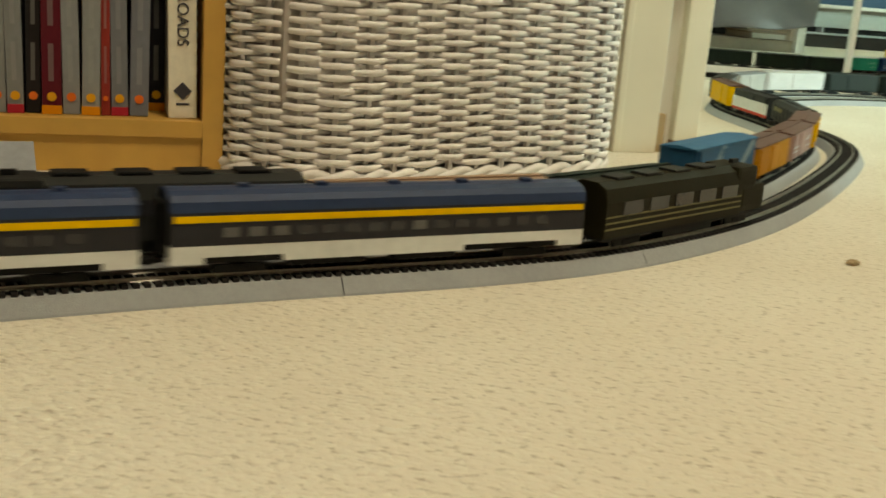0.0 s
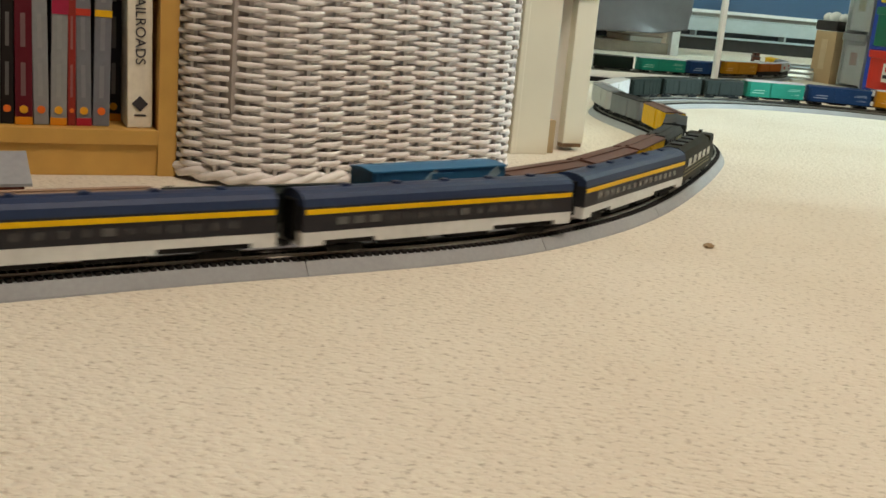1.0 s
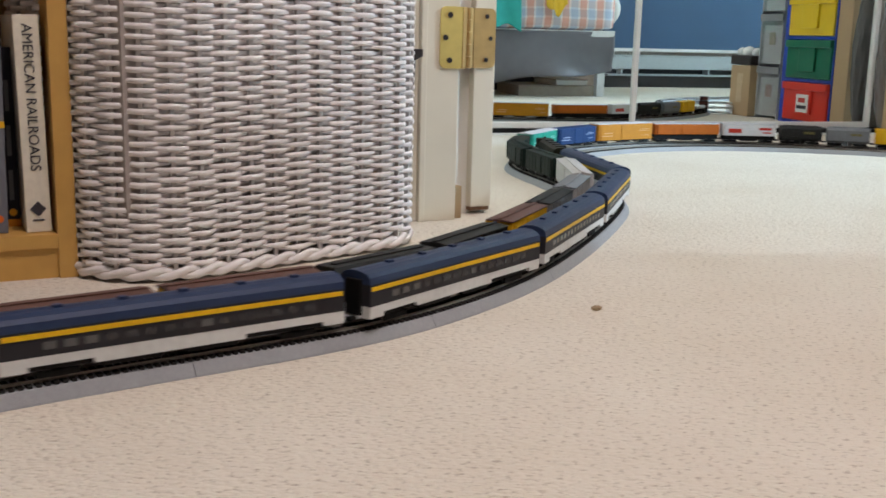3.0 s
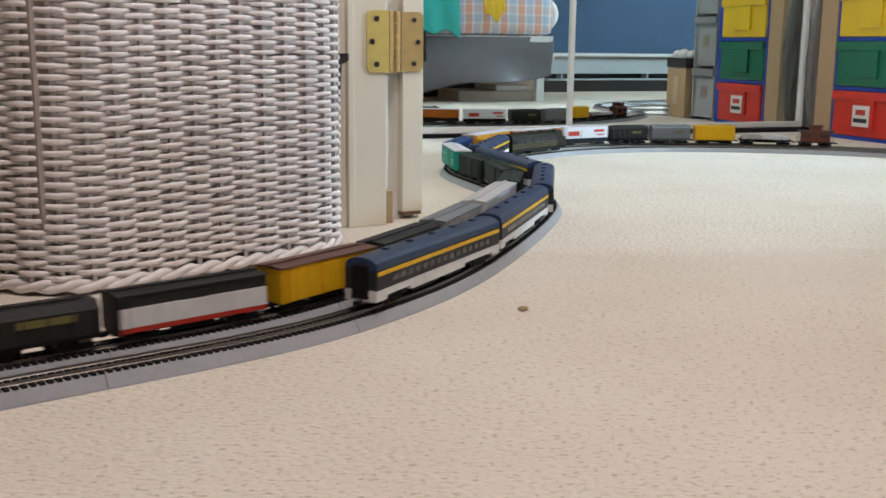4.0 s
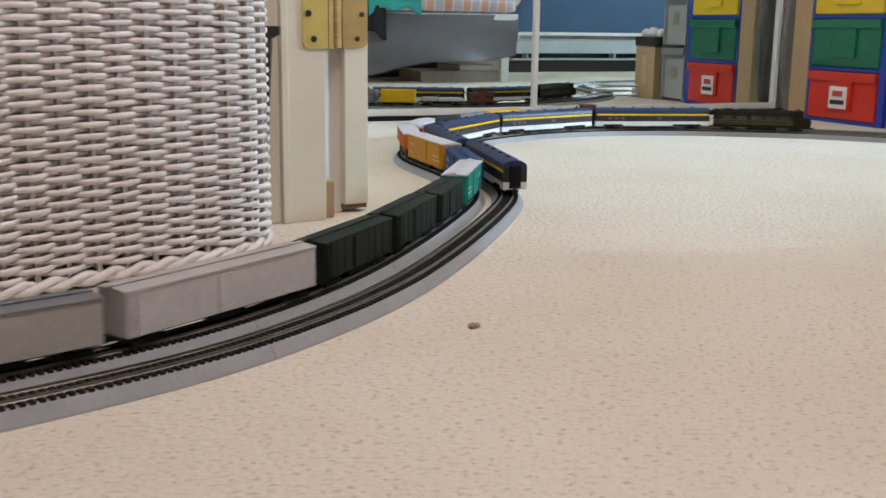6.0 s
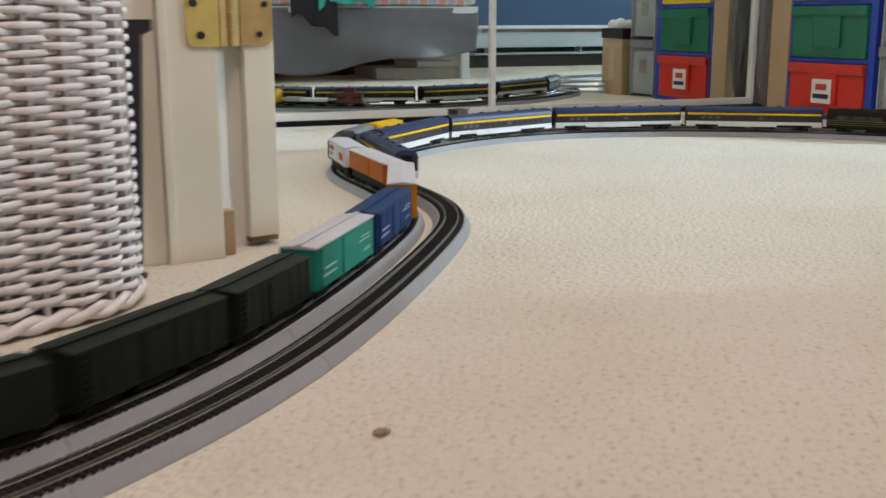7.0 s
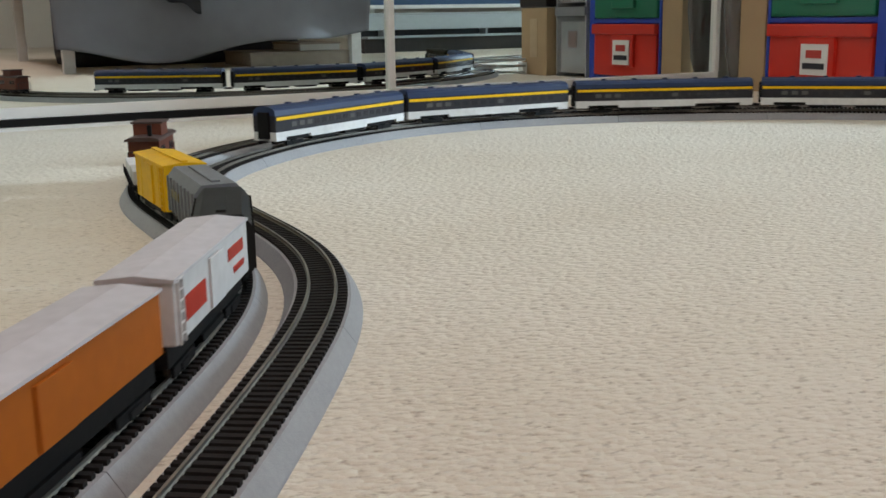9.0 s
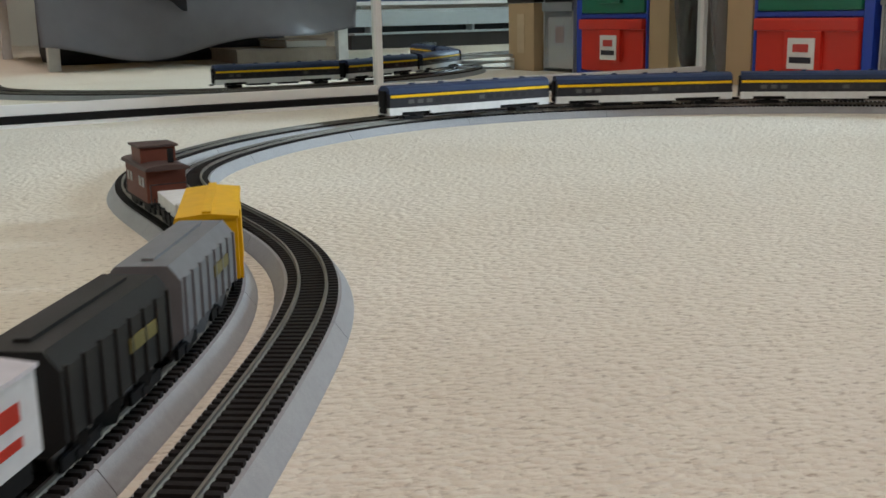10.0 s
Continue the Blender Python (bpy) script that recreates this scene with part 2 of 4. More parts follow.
wall_piece("wall_mirror_right", room(0.87, 0.0), room(3.8, 0.0), 0, 2.42, 0.10)
# east wall, unseen, its tall opening placed to shape the pool of daylight
wall_piece("wall_east_pier", room(3.8, 0.0), room(3.8, -1.5), 0.0, 2.42, 0.12)
wall_piece("wall_east", room(3.8, -2.45), room(3.8, -3.0), 0.0, 2.42, 0.12)
wall_piece("wall_east_sill", room(3.8, -1.5), room(3.8, -2.45), 0.0, 0.10, 0.12)
wall_piece("wall_east_lintel", room(3.8, -1.5), room(3.8, -2.45), 2.05, 2.42, 0.12)
# south wall of the far room with the blue-blinded window
wall_piece("wall_window_sill", room(3.8, -3.0), room(1.2, -3.0), 0.0, 0.10, 0.12)
wall_piece("wall_window_lintel", room(3.8, -3.0), room(1.2, -3.0), 2.05, 2.42, 0.12)
wall_piece("wall_window_side", room(3.8, -3.0), room(3.7, -3.0), 0.10, 2.05, 0.12)
wall_piece("wall_window_far_side", room(1.25, -3.0), room(1.2, -3.0), 0.10, 2.05, 0.12)


def window_wall():
    """Glazed doors behind a blue blind, with pale rails and a low heater under them."""
    w = tagged(new("window_1"), "wide glazed door behind a dark blue blind", kind="structure")
    w.matrix_basis = Matrix.Translation((*room(2.47, -3.0), 0)) @ pose(0, 0, 0, 0, 0, ROOM_TURN + 180) @ Matrix.Diagonal((1, 1, 0.8, 1))
    part("window_frame", boxes((-1.25, 1.25, 0.02, 0.07, 0.10, 0.16), (-1.25, 1.25, 0.02, 0.07, 1.98, 2.05), (-1.25, -1.19, 0.02, 0.07, 0.16, 1.98), (1.19, 1.25, 0.02, 0.07, 0.16, 1.98), (-0.03, 0.03, 0.02, 0.07, 0.16, 1.98), bevel=0.004), WHITE, w)
    for x0, x1 in ((-1.19, -0.03), (0.03, 1.19)):
        g = part("pane", boxes((x0, x1, 0.04, 0.046, 0.16, 1.98)), CLEAR, w)
        g.visible_shadow = False
    part("blind", boxes((-1.3, 1.3, -0.055, -0.045, 0.285, 2.1)), BLIND, w, "dark blue roller blind")
    part("bottom_bar", boxes((-1.3, 1.3, -0.062, -0.04, 0.262, 0.285), bevel=0.003), WHITE, w)
    heat = tagged(new("baseboard_heater"), "long pale metal baseboard heater below the blind", "heater")
    heat.matrix_basis = w.matrix_basis.copy()
    metal = mat("heater_metal", (0.42, 0.47, 0.50), 0.45, 0.2, var=0.06)
    # near-black plate that shows as dark bands between the pale panels
    part("back_plate", boxes((-1.3, 1.3, -0.05, -0.03, 0.0, 0.225)), mat("heater_dark_plate", (0.02, 0.026, 0.035), 0.6), heat, "dark plate behind the slots")
    part("front_panel", boxes((-1.3, 1.3, -0.13, -0.118, 0.135, 0.225), bevel=0.004), metal, heat)
    part("top_lip", boxes((-1.3, 1.3, -0.13, -0.05, 0.226, 0.236), bevel=0.003), metal, heat)
    part("lower_lip", boxes((-1.3, 1.3, -0.14, -0.05, 0.086, 0.098), bevel=0.003), metal, heat)
    part("kick_plate", boxes((-1.3, 1.3, -0.10, -0.05, 0.0, 0.084)), DARK_METAL, heat)
    for x in (-1.2, -0.6, 0.0, 0.6, 1.2):
        part("bracket", boxes((x - 0.006, x + 0.006, -0.117, -0.05, 0.099, 0.224)), metal, heat)


window_wall()


def mirror_doors():
    """Two framed mirror doors on a floor rail."""
    for k, (a0, a1) in enumerate(((-0.95, 0.0), (0.0, 0.83))):
        d = tagged(new(f"door_{k + 2}"), "sliding mirror door in a narrow white frame", kind="structure")
        d.matrix_basis = room_pose((a0 + a1) / 2, 0.03 if k else 0.0)
        w = (a1 - a0) / 2
        part("bottom_rail", boxes((-w, w, -0.012, 0.012, 0.018, 0.036), bevel=0.002), WHITE, d)
        part("top_rail", boxes((-w, w, -0.012, 0.012, 2.03, 2.075), bevel=0.002), WHITE, d)
        part("stile", boxes((-w, -w + 0.013, -0.014, 0.012, 0.036, 2.03), bevel=0.002), WHITE, d)
        part("stile", boxes((w - 0.013, w, -0.014, 0.012, 0.036, 2.03), bevel=0.002), WHITE, d)
        part("mirror", boxes((-w + 0.013, w - 0.013, -0.004, 0.004, 0.036, 2.03)), MIRROR, d, "clear silvered mirror")
    r = tagged(new("trim_1"), "pale metal floor rail of the mirror doors", kind="structure")
    r.matrix_basis = room_pose(0, 0)
    part("rail_plate", boxes((-0.97, 0.86, -0.035, 0.06, 0.0, 0.005)), WHITE, r)
    # black bar stands for the shadow gap below the mirror doors
    part("rail_gap_shade", boxes((-0.97, 0.86, -0.016, 0.05, 0.005, 0.017)), BLACK, r)


mirror_doors()


def hinge_leaf(x0, x1, left):
    """A thin plate with two round corners on its free side."""
    r, pts = 0.009, []
    cx, far = (x0 + r, x1) if left else (x1 - r, x0)
    for cz, a0 in ((r, 270), (0.089 - r, 0)):
        for k in range(6):
            a = radians(a0 + 18 * k)
            dx = r * math.cos(a)
            pts.append((cx - dx if left else cx + dx, cz + r * math.sin(a)))
    pts += [(far, 0.089), (far, 0.0)]
    bm = bmesh.new()
    front = [bm.verts.new((x, -0.0030, z)) for x, z in pts]
    back = [bm.verts.new((x, -0.0004, z)) for x, z in pts]
    k = len(pts)
    bm.faces.new(front)
    bm.faces.new(back[::-1])
    for i in range(k):
        bm.faces.new((front[i], back[i], back[(i + 1) % k], front[(i + 1) % k]))
    bmesh.ops.recalc_face_normals(bm, faces=bm.faces)
    return bm


def door_and_jamb():
    """The jamb of the open doorway, the door standing open on it and its brass hinges."""
    jm, dm = pose(JX, JY, 0, 0, 0, 20), pose(-0.006, 1.324, 0, 0, 0, 24)
    j = tagged(new("door_frame_1"), "cream painted door frame with its stop", kind="structure")
    j.matrix_basis = jm
    part("jamb", boxes((-0.062, 0.0, 0.0, 0.022, 0, 2.05), bevel=0.002), CREAM, j)
    part("casing", boxes((-0.14, -0.062, 0.004, 0.026, 0, 2.11), bevel=0.004), CREAM, j)
    part("stop", boxes((-0.062, -0.052, -0.004, 0.0, 0, 2.05), bevel=0.002), CREAM, j)
    part("wedge", boxes((0.004, 0.016, 0.012, 0.03, 0.0, 0.05), bevel=0.002), mat("raw_block", (0.36, 0.25, 0.13), 0.8), j, "raw wooden block at the foot of the jamb")
    part("rebate", boxes((0.006, 0.030, 0.055, 0.065, 0, 2.05), bevel=0.001), CREAM, j)
    d = tagged(new("door_1"), "cream painted door standing wide open", kind="structure")
    d.matrix_basis = dm
    part("leaf", boxes((0, 0.036, 0.0, 0.70, 0.012, 2.03), bevel=0.002), CREAM, d)
    # shadow gap under the door is put in as a dark strip
    part("bottom_edge", boxes((0.001, 0.035, 0.003, 0.697, 0.006, 0.012)), mat("door_gap_shade", (0.22, 0.13, 0.07), 0.8), d, "dark strip for the shadow gap under the door")
    for z in (0.227, 1.65):
        h = tagged(new("door_hinge"), "polished brass butt hinge with round-cornered leaves", "hinge", "door hinges")
        h.matrix_basis = jm @ pose(0, 0, z)
        to_door = (jm @ pose(0, 0, z)).inverted() @ dm @ pose(0, 0, z)
        part("jamb_leaf", hinge_leaf(-0.032, 0.003, True), BRASS, h)
        part("door_leaf", hinge_leaf(-0.004, 0.034, False), BRASS_DULL, h, "duller brass leaf on the door edge").matrix_basis = to_door
        a, b = Vector((0.004, -0.002, 0)), to_door @ Vector((-0.006, -0.002, 0))
        part("web", boxes((0, (b - a).length, -0.001, 0.001, 0, 0.089)), BRASS_DULL, h).matrix_basis = Matrix.Translation(a) @ pose(0, 0, 0, 0, 0, math.degrees(math.atan2((b - a).y, (b - a).x)))
        mid = (a + b) / 2
        for i in range(5):
            kb = bmesh.new()
            cylinder(kb, 0.0056, 0.0166, pose(mid.x, mid.y - 0.003, 0.0089 + i * 0.0178))
            part("knuckle", kb, BRASS_DULL, h)
        for x, zz in ((-0.017, 0.012), (-0.024, 0.0445), (-0.017, 0.077)):
            sb = bmesh.new()
            cylinder(sb, 0.0042, 0.002, pose(x, -0.0035, zz, 90, 0, 0), 10)
            part("screw", sb, DARK_METAL, h)
        for x, zz in ((0.018, 0.012), (0.025, 0.0445), (0.018, 0.077)):
            sb = bmesh.new()
            cylinder(sb, 0.0034, 0.002, pose(x, -0.0035, zz, 90, 0, 0), 10)
            part("screw", sb, DARK_METAL, h).matrix_basis = to_door


door_and_jamb()


def iron_bracket():
    """Tapered black iron plate leaning between basket and door frame."""
    t = thing("iron_bookend", "black tapered iron plate with a lipped top", "bracket", m=pose(-0.115, 1.200, 0, 0, 0, -100))
    bm = extrude_profile([(-0.004, 0), (0.0, 0), (0.014, 0.24), (0.024, 0.245), (0.024, 0.255), (-0.012, 0.255), (-0.012, 0.246), (-0.004, 0.24)], -0.002, 0.010)
    part("plate", bm, DARK_METAL, t)
    part("foot", boxes((-0.004, 0.012, -0.006, 0.004, 0, 0.005), bevel=0.001), DARK_METAL, t)


iron_bracket()

# ---- the wicker basket ----


def rounded_rect(w, d, r, step):
    """Points evenly spaced round a rectangle with round corners, with outward normals."""
    pts = []
    for cx, cy, a0 in ((w / 2 - r, -d / 2 + r, -90), (w / 2 - r, d / 2 - r, 0), (-w / 2 + r, d / 2 - r, 90), (-w / 2 + r, -d / 2 + r, 180)):
        for k in range(13):
            a = radians(a0 + 90 * k / 12)
            pts.append((cx + r * math.cos(a), cy + r * math.sin(a)))
    pts = np.array(pts + pts[:1])
    s = np.r_[0, np.cumsum(np.linalg.norm(np.diff(pts, axis=0), axis=1))]
    count = int(round(s[-1] / step / 2)) * 2
    q = np.arange(count) * s[-1] / count
    c = np.stack([np.interp(q, s, pts[:, i]) for i in (0, 1)], 1)
    tan = np.roll(c, -1, 0) - np.roll(c, 1, 0)
    tan /= np.linalg.norm(tan, axis=1)[:, None]
    return c, np.stack([tan[:, 1], -tan[:, 0]], 1)


def tube_rows(loops, radius, flat, sides=6):
    """One mesh of closed tubes: loops are arrays of centre points; flat squeezes them in depth."""
    verts, faces = [], []
    for c, nrm, rad in loops:
        base, k = len(verts), len(c)
        for i in range(k):
            for j in range(sides):
                a = 2 * math.pi * j / sides
                o = math.cos(a) * flat * rad[i]
                verts.append((c[i][0] + nrm[i][0] * o, c[i][1] + nrm[i][1] * o, c[i][2] + math.sin(a) * rad[i]))
        for i in range(k):
            for j in range(sides):
                a, b = base + i * sides + j, base + i * sides + (j + 1) % sides
                i2 = (i + 1) % k
                faces.append((a, base + i2 * sides + j, base + i2 * sides + (j + 1) % sides, b))
    me = bpy.data.meshes.new("weave")
    me.from_pydata(verts, [], faces)
    me.polygons.foreach_set("use_smooth", [True] * len(faces))
    return me


def basket():
    t = thing("wicker_basket", "tall white woven wicker basket on the carpet", "basket", m=pose(-0.356, 1.085, 0.0, 0, 0, 39))
    w, d, r, high = 0.46, 0.335, 0.10, 0.56
    stakes = 0.032
    sub = 8
    c, nrm = rounded_rect(w, d, r, stakes / sub)
    k = len(c) // (2 * sub) * (2 * sub)
    q = np.linspace(0, len(c), k, endpoint=False)
    c = np.stack([np.interp(q, np.arange(len(c) + 1), np.r_[c[:, i], c[:1, i]]) for i in (0, 1)], 1)
    nrm = np.stack([np.interp(q, np.arange(len(nrm) + 1), np.r_[nrm[:, i], nrm[:1, i]]) for i in (0, 1)], 1)
    nrm /= np.linalg.norm(nrm, axis=1)[:, None]
    rnd = np.random.RandomState(4)
    rows, z, n = [], 0.022, 0
    phase = np.arange(k) / sub * math.pi + math.pi / 2
    drift = np.cumsum(rnd.normal(0, 1, k))
    drift = (drift - np.linspace(drift[0], drift[-1], k)) * 0.00018
    while z < high:
        swing = np.sin(phase + math.pi * n)
        wob = np.convolve(np.r_[rnd.normal(0, 1, k + 16)], np.ones(17) / 17, "valid")[:k] * 0.0012
        out = 0.0050 * swing + rnd.normal(0, 0.0004)
        rad = 0.0029 * (1 + 0.18 * swing) * (1 + rnd.normal(0, 0.05))
        rows.append((np.c_[c + nrm * out[:, None], z + wob + drift], nrm, rad))
        z += 0.0056 + rnd.normal(0, 0.00025)
        n += 1
    for i, row in enumerate(rows):
        me = tube_rows([row], 1, 0.62)
        me.materials.append(WICKER)
        shared("cane", me, t, Matrix())
    # twisted border at the foot
    for ph in (0, math.pi):
        ang = np.arange(k) / sub * math.pi * 1.0 + ph
        o = 0.0025 * np.cos(ang) + 0.002
        me = tube_rows([(np.c_[c + nrm * o[:, None], 0.010 + 0.0035 * np.sin(ang)], nrm, np.full(k, 0.0050))], 1, 0.9)
        me.materials.append(WICKER)
        shared("foot_border", me, t, Matrix())
    sm = mesh_of(boxes((-0.0026, 0.0026, -0.0026, 0.0026, 0.004, high), bevel=0.001), "stake", STAKE)
    for i in range(0, k, sub):
        i2 = i
        x, y = c[i2]
        a = math.degrees(math.atan2(nrm[i2][1], nrm[i2][0]))
        shared("stake", sm, t, pose(x, y, 0, 0, 0, a))
    # added inner block, its grey colour gives the shade between the canes
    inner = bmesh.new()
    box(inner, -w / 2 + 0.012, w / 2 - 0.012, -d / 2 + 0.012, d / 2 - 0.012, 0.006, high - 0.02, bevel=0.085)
    part("inner_shade", inner, mat("weave_gap_shade", (0.40, 0.36, 0.33), 0.9), t, "grey inner block holding the shade behind the weave")


basket()

# ---- the bookcase ----


def bookcase():
    m = pose(-0.488, 0.878, 0, 0, 0, 23)
    t = thing("bookcase", "low pine-veneer bookcase with a full bottom shelf", "bookcase", m=m)
    w, d = 0.62, 0.22
    part("side_panel", boxes((-0.020, 0.0, 0.0, d, 0, 0.9), bevel=0.001), PINE, t)
    part("side_panel", boxes((-w, -w + 0.020, 0.0, d, 0, 0.9), bevel=0.001), PINE, t)
    part("plinth", boxes((-w + 0.020, -0.020, 0.004, 0.022, 0, 0.034), bevel=0.001), PINE, t)
    part("shelf", boxes((-w + 0.020, -0.020, 0.0, d - 0.008, 0.034, 0.050), bevel=0.001), PINE, t)
    part("shelf", boxes((-w + 0.020, -0.020, 0.0, d - 0.008, 0.42, 0.438), bevel=0.001), PINE, t)
    # shade inside the case is put into the back's darker pine
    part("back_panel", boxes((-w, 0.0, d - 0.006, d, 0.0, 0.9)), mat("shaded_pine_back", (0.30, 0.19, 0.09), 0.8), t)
    part("top", boxes((-w - 0.005, 0.005, -0.004, d, 0.9, 0.92), bevel=0.001), PINE, t)
    # books, from the right-hand side inwards: width, height, colour, tail band, setback
    books = [
        (0.026, 0.235, (0.78, 0.74, 0.62), None, 0.004), (0.016, 0.20, (0.03, 0.03, 0.045), None, 0.05),
        (0.017, 0.21, (0.27, 0.29, 0.34), (0.78, 0.45, 0.02), 0.008), (0.015, 0.21, (0.28, 0.30, 0.34), (0.50, 0.05, 0.03), 0.008),
        (0.008, 0.215, (0.42, 0.05, 0.04), None, 0.006), (0.016, 0.22, (0.42, 0.44, 0.45), (0.35, 0.02, 0.06), 0.006),
        (0.015, 0.22, (0.40, 0.42, 0.44), None, 0.007), (0.017, 0.24, (0.17, 0.015, 0.03), None, 0.005),
        (0.013, 0.21, (0.025, 0.02, 0.02), None, 0.008), (0.014, 0.22, (0.35, 0.36, 0.37), None, 0.005),
        (0.015, 0.22, (0.38, 0.39, 0.39), None, 0.006), (0.016, 0.20, (0.33, 0.35, 0.36), None, 0.006),
        (0.017, 0.21, (0.02, 0.015, 0.015), None, 0.012), (0.014, 0.20, (0.30, 0.30, 0.31), None, 0.006),
        (0.015, 0.22, (0.33, 0.03, 0.04), None, 0.008), (0.016, 0.21, (0.36, 0.38, 0.40), None, 0.006),
        (0.02, 0.23, (0.10, 0.12, 0.20), None, 0.01), (0.016, 0.21, (0.40, 0.10, 0.04), None, 0.006)]
    x = -0.024
    words = {0: "cream paperback with black lettering on its spine"}
    for i, (bw, bh, col, band, back) in enumerate(books):
        name = "book"
        bt = thing(name, words.get(i, "upright railway book with a coloured spine"), "book", "books on the shelf", m @ pose(x - bw / 2, 0.012 + back, 0.0505, 0, (i % 3 - 1) * 0.8, 0))
        cov = tint("book_cover", col if i == 0 else tuple(c * 0.62 for c in col), 0.5)
        part("spine", boxes((-bw / 2, bw / 2, 0, 0.0039, 0, bh), bevel=0.0012), cov, bt)
        for x0 in (-bw / 2, bw / 2 - 0.0015):
            part("cover_board", boxes((x0, x0 + 0.0015, 0.004, 0.15, 0, bh)), cov, bt)
        part("page_block", boxes((-bw / 2 + 0.0015, bw / 2 - 0.0015, 0.004, 0.147, 0.002, bh - 0.003)), PAPER, bt)
        if i:
            dot = bmesh.new()
            cylinder(dot, min(0.0042, bw * 0.3), 0.0012, pose(0, -0.0004, 0.016, 90, 0, 0), 12)
            part("spine_mark", dot, tint("spine_mark", (0.75, 0.16 + 0.2 * (i % 2), 0.03)), bt)
            if i % 4 in (1, 3) and bw > 0.012:
                part("tail_band", boxes((-bw / 2 - 0.0002, bw / 2 + 0.0002, -0.0006, 0.003, 0.0, 0.008)), tint("tail_band", (0.70, 0.26, 0.02) if i % 3 else (0.4, 0.02, 0.04)), bt)
            if band:
                part("title_band", boxes((-bw / 2 - 0.0002, bw / 2 + 0.0002, -0.0007, 0.003, 0.115, 0.122 if i < 4 else 0.165)), tint("title_band", band), bt)
            for q in range(3):
                z0 = 0.03 + q * 0.05
                part("spine_print", boxes((-bw * 0.16, bw * 0.12, -0.0005, 0.001, z0, z0 + 0.034)), tint("spine_print", tuple(min(1, c * 0.45 + 0.10) for c in col)), bt)
        else:
            tx = bpy.data.curves.new("title", "FONT")
            tx.body, tx.size, tx.extrude, tx.align_y = "AMERICAN RAILROADS", 0.0150, 0.0003, "CENTER"
            tmp = new("title", tx)
            dg = bpy.context.evaluated_depsgraph_get()
            me = bpy.data.meshes.new_from_object(tmp.evaluated_get(dg))
            bpy.data.objects.remove(tmp)
            me.materials.clear()
            me.materials.append(INK)
            shared("title", me, bt, Matrix(((0, 1, 0, 0), (0, 0, -1, -0.0008), (-1, 0, 0, 0.226), (0, 0, 0, 1))))
            dm = bmesh.new()
            box(dm, -0.006, 0.006, -0.001, 0.001, -0.006, 0.006, m=pose(0, -0.0003, 0.026, 0, 45, 0))
            part("spine_mark", dm, INK, bt)
            part("imprint", boxes((-0.006, 0.006, -0.0006, 0.001, 0.0125, 0.0145)), INK, bt)
        x -= bw + 0.0012
    return m


SHELF = bookcase()


# ---- things of the far room ----


def drape(name, w, top, low, folds, depth, material, parent, label="", seed=1, span=0.06):
    """A hanging cloth with soft folds along x, its lower hem uneven."""
    rnd = random.Random(seed)
    ph = [rnd.uniform(0, 6.28) for _ in range(6)]
    nx, nz = 90, 22
    verts, faces = [], []
    for j in range(nz + 1):
        for i in range(nx + 1):
            x, v = i / nx, j / nz
            hem = low + span * (0.5 * math.sin(x * 5.1 + ph[0]) + 0.35 * math.sin(x * 11 + ph[1]) + 0.5 * math.sin(x * 2.3 + ph[2]))
            z = top + (hem - top) * v
            y = -depth * v * (math.sin(x * folds * 6.28 + ph[3] + 0.8 * v) + 0.5 * math.sin(x * folds * 11 + ph[4] - v) + 0.5 * math.sin(x * 9 + 5 * v + ph[5])) - 0.02 * v
            verts.append((w * x, y, z))
    for j in range(nz):
        for i in range(nx):
            a = j * (nx + 1) + i
            faces.append((a, a + nx + 1, a + nx + 2, a + 1))
    me = bpy.data.meshes.new(name)
    me.from_pydata(verts, [], faces)
    me.polygons.foreach_set("use_smooth", [True] * len(faces))
    me.materials.append(material)
    ob = shared(name, me, parent, Matrix())
    sol = ob.modifiers.new("thickness", "SOLIDIFY")
    sol.thickness = 0.002
    if label:
        ob["label"] = label
    return ob


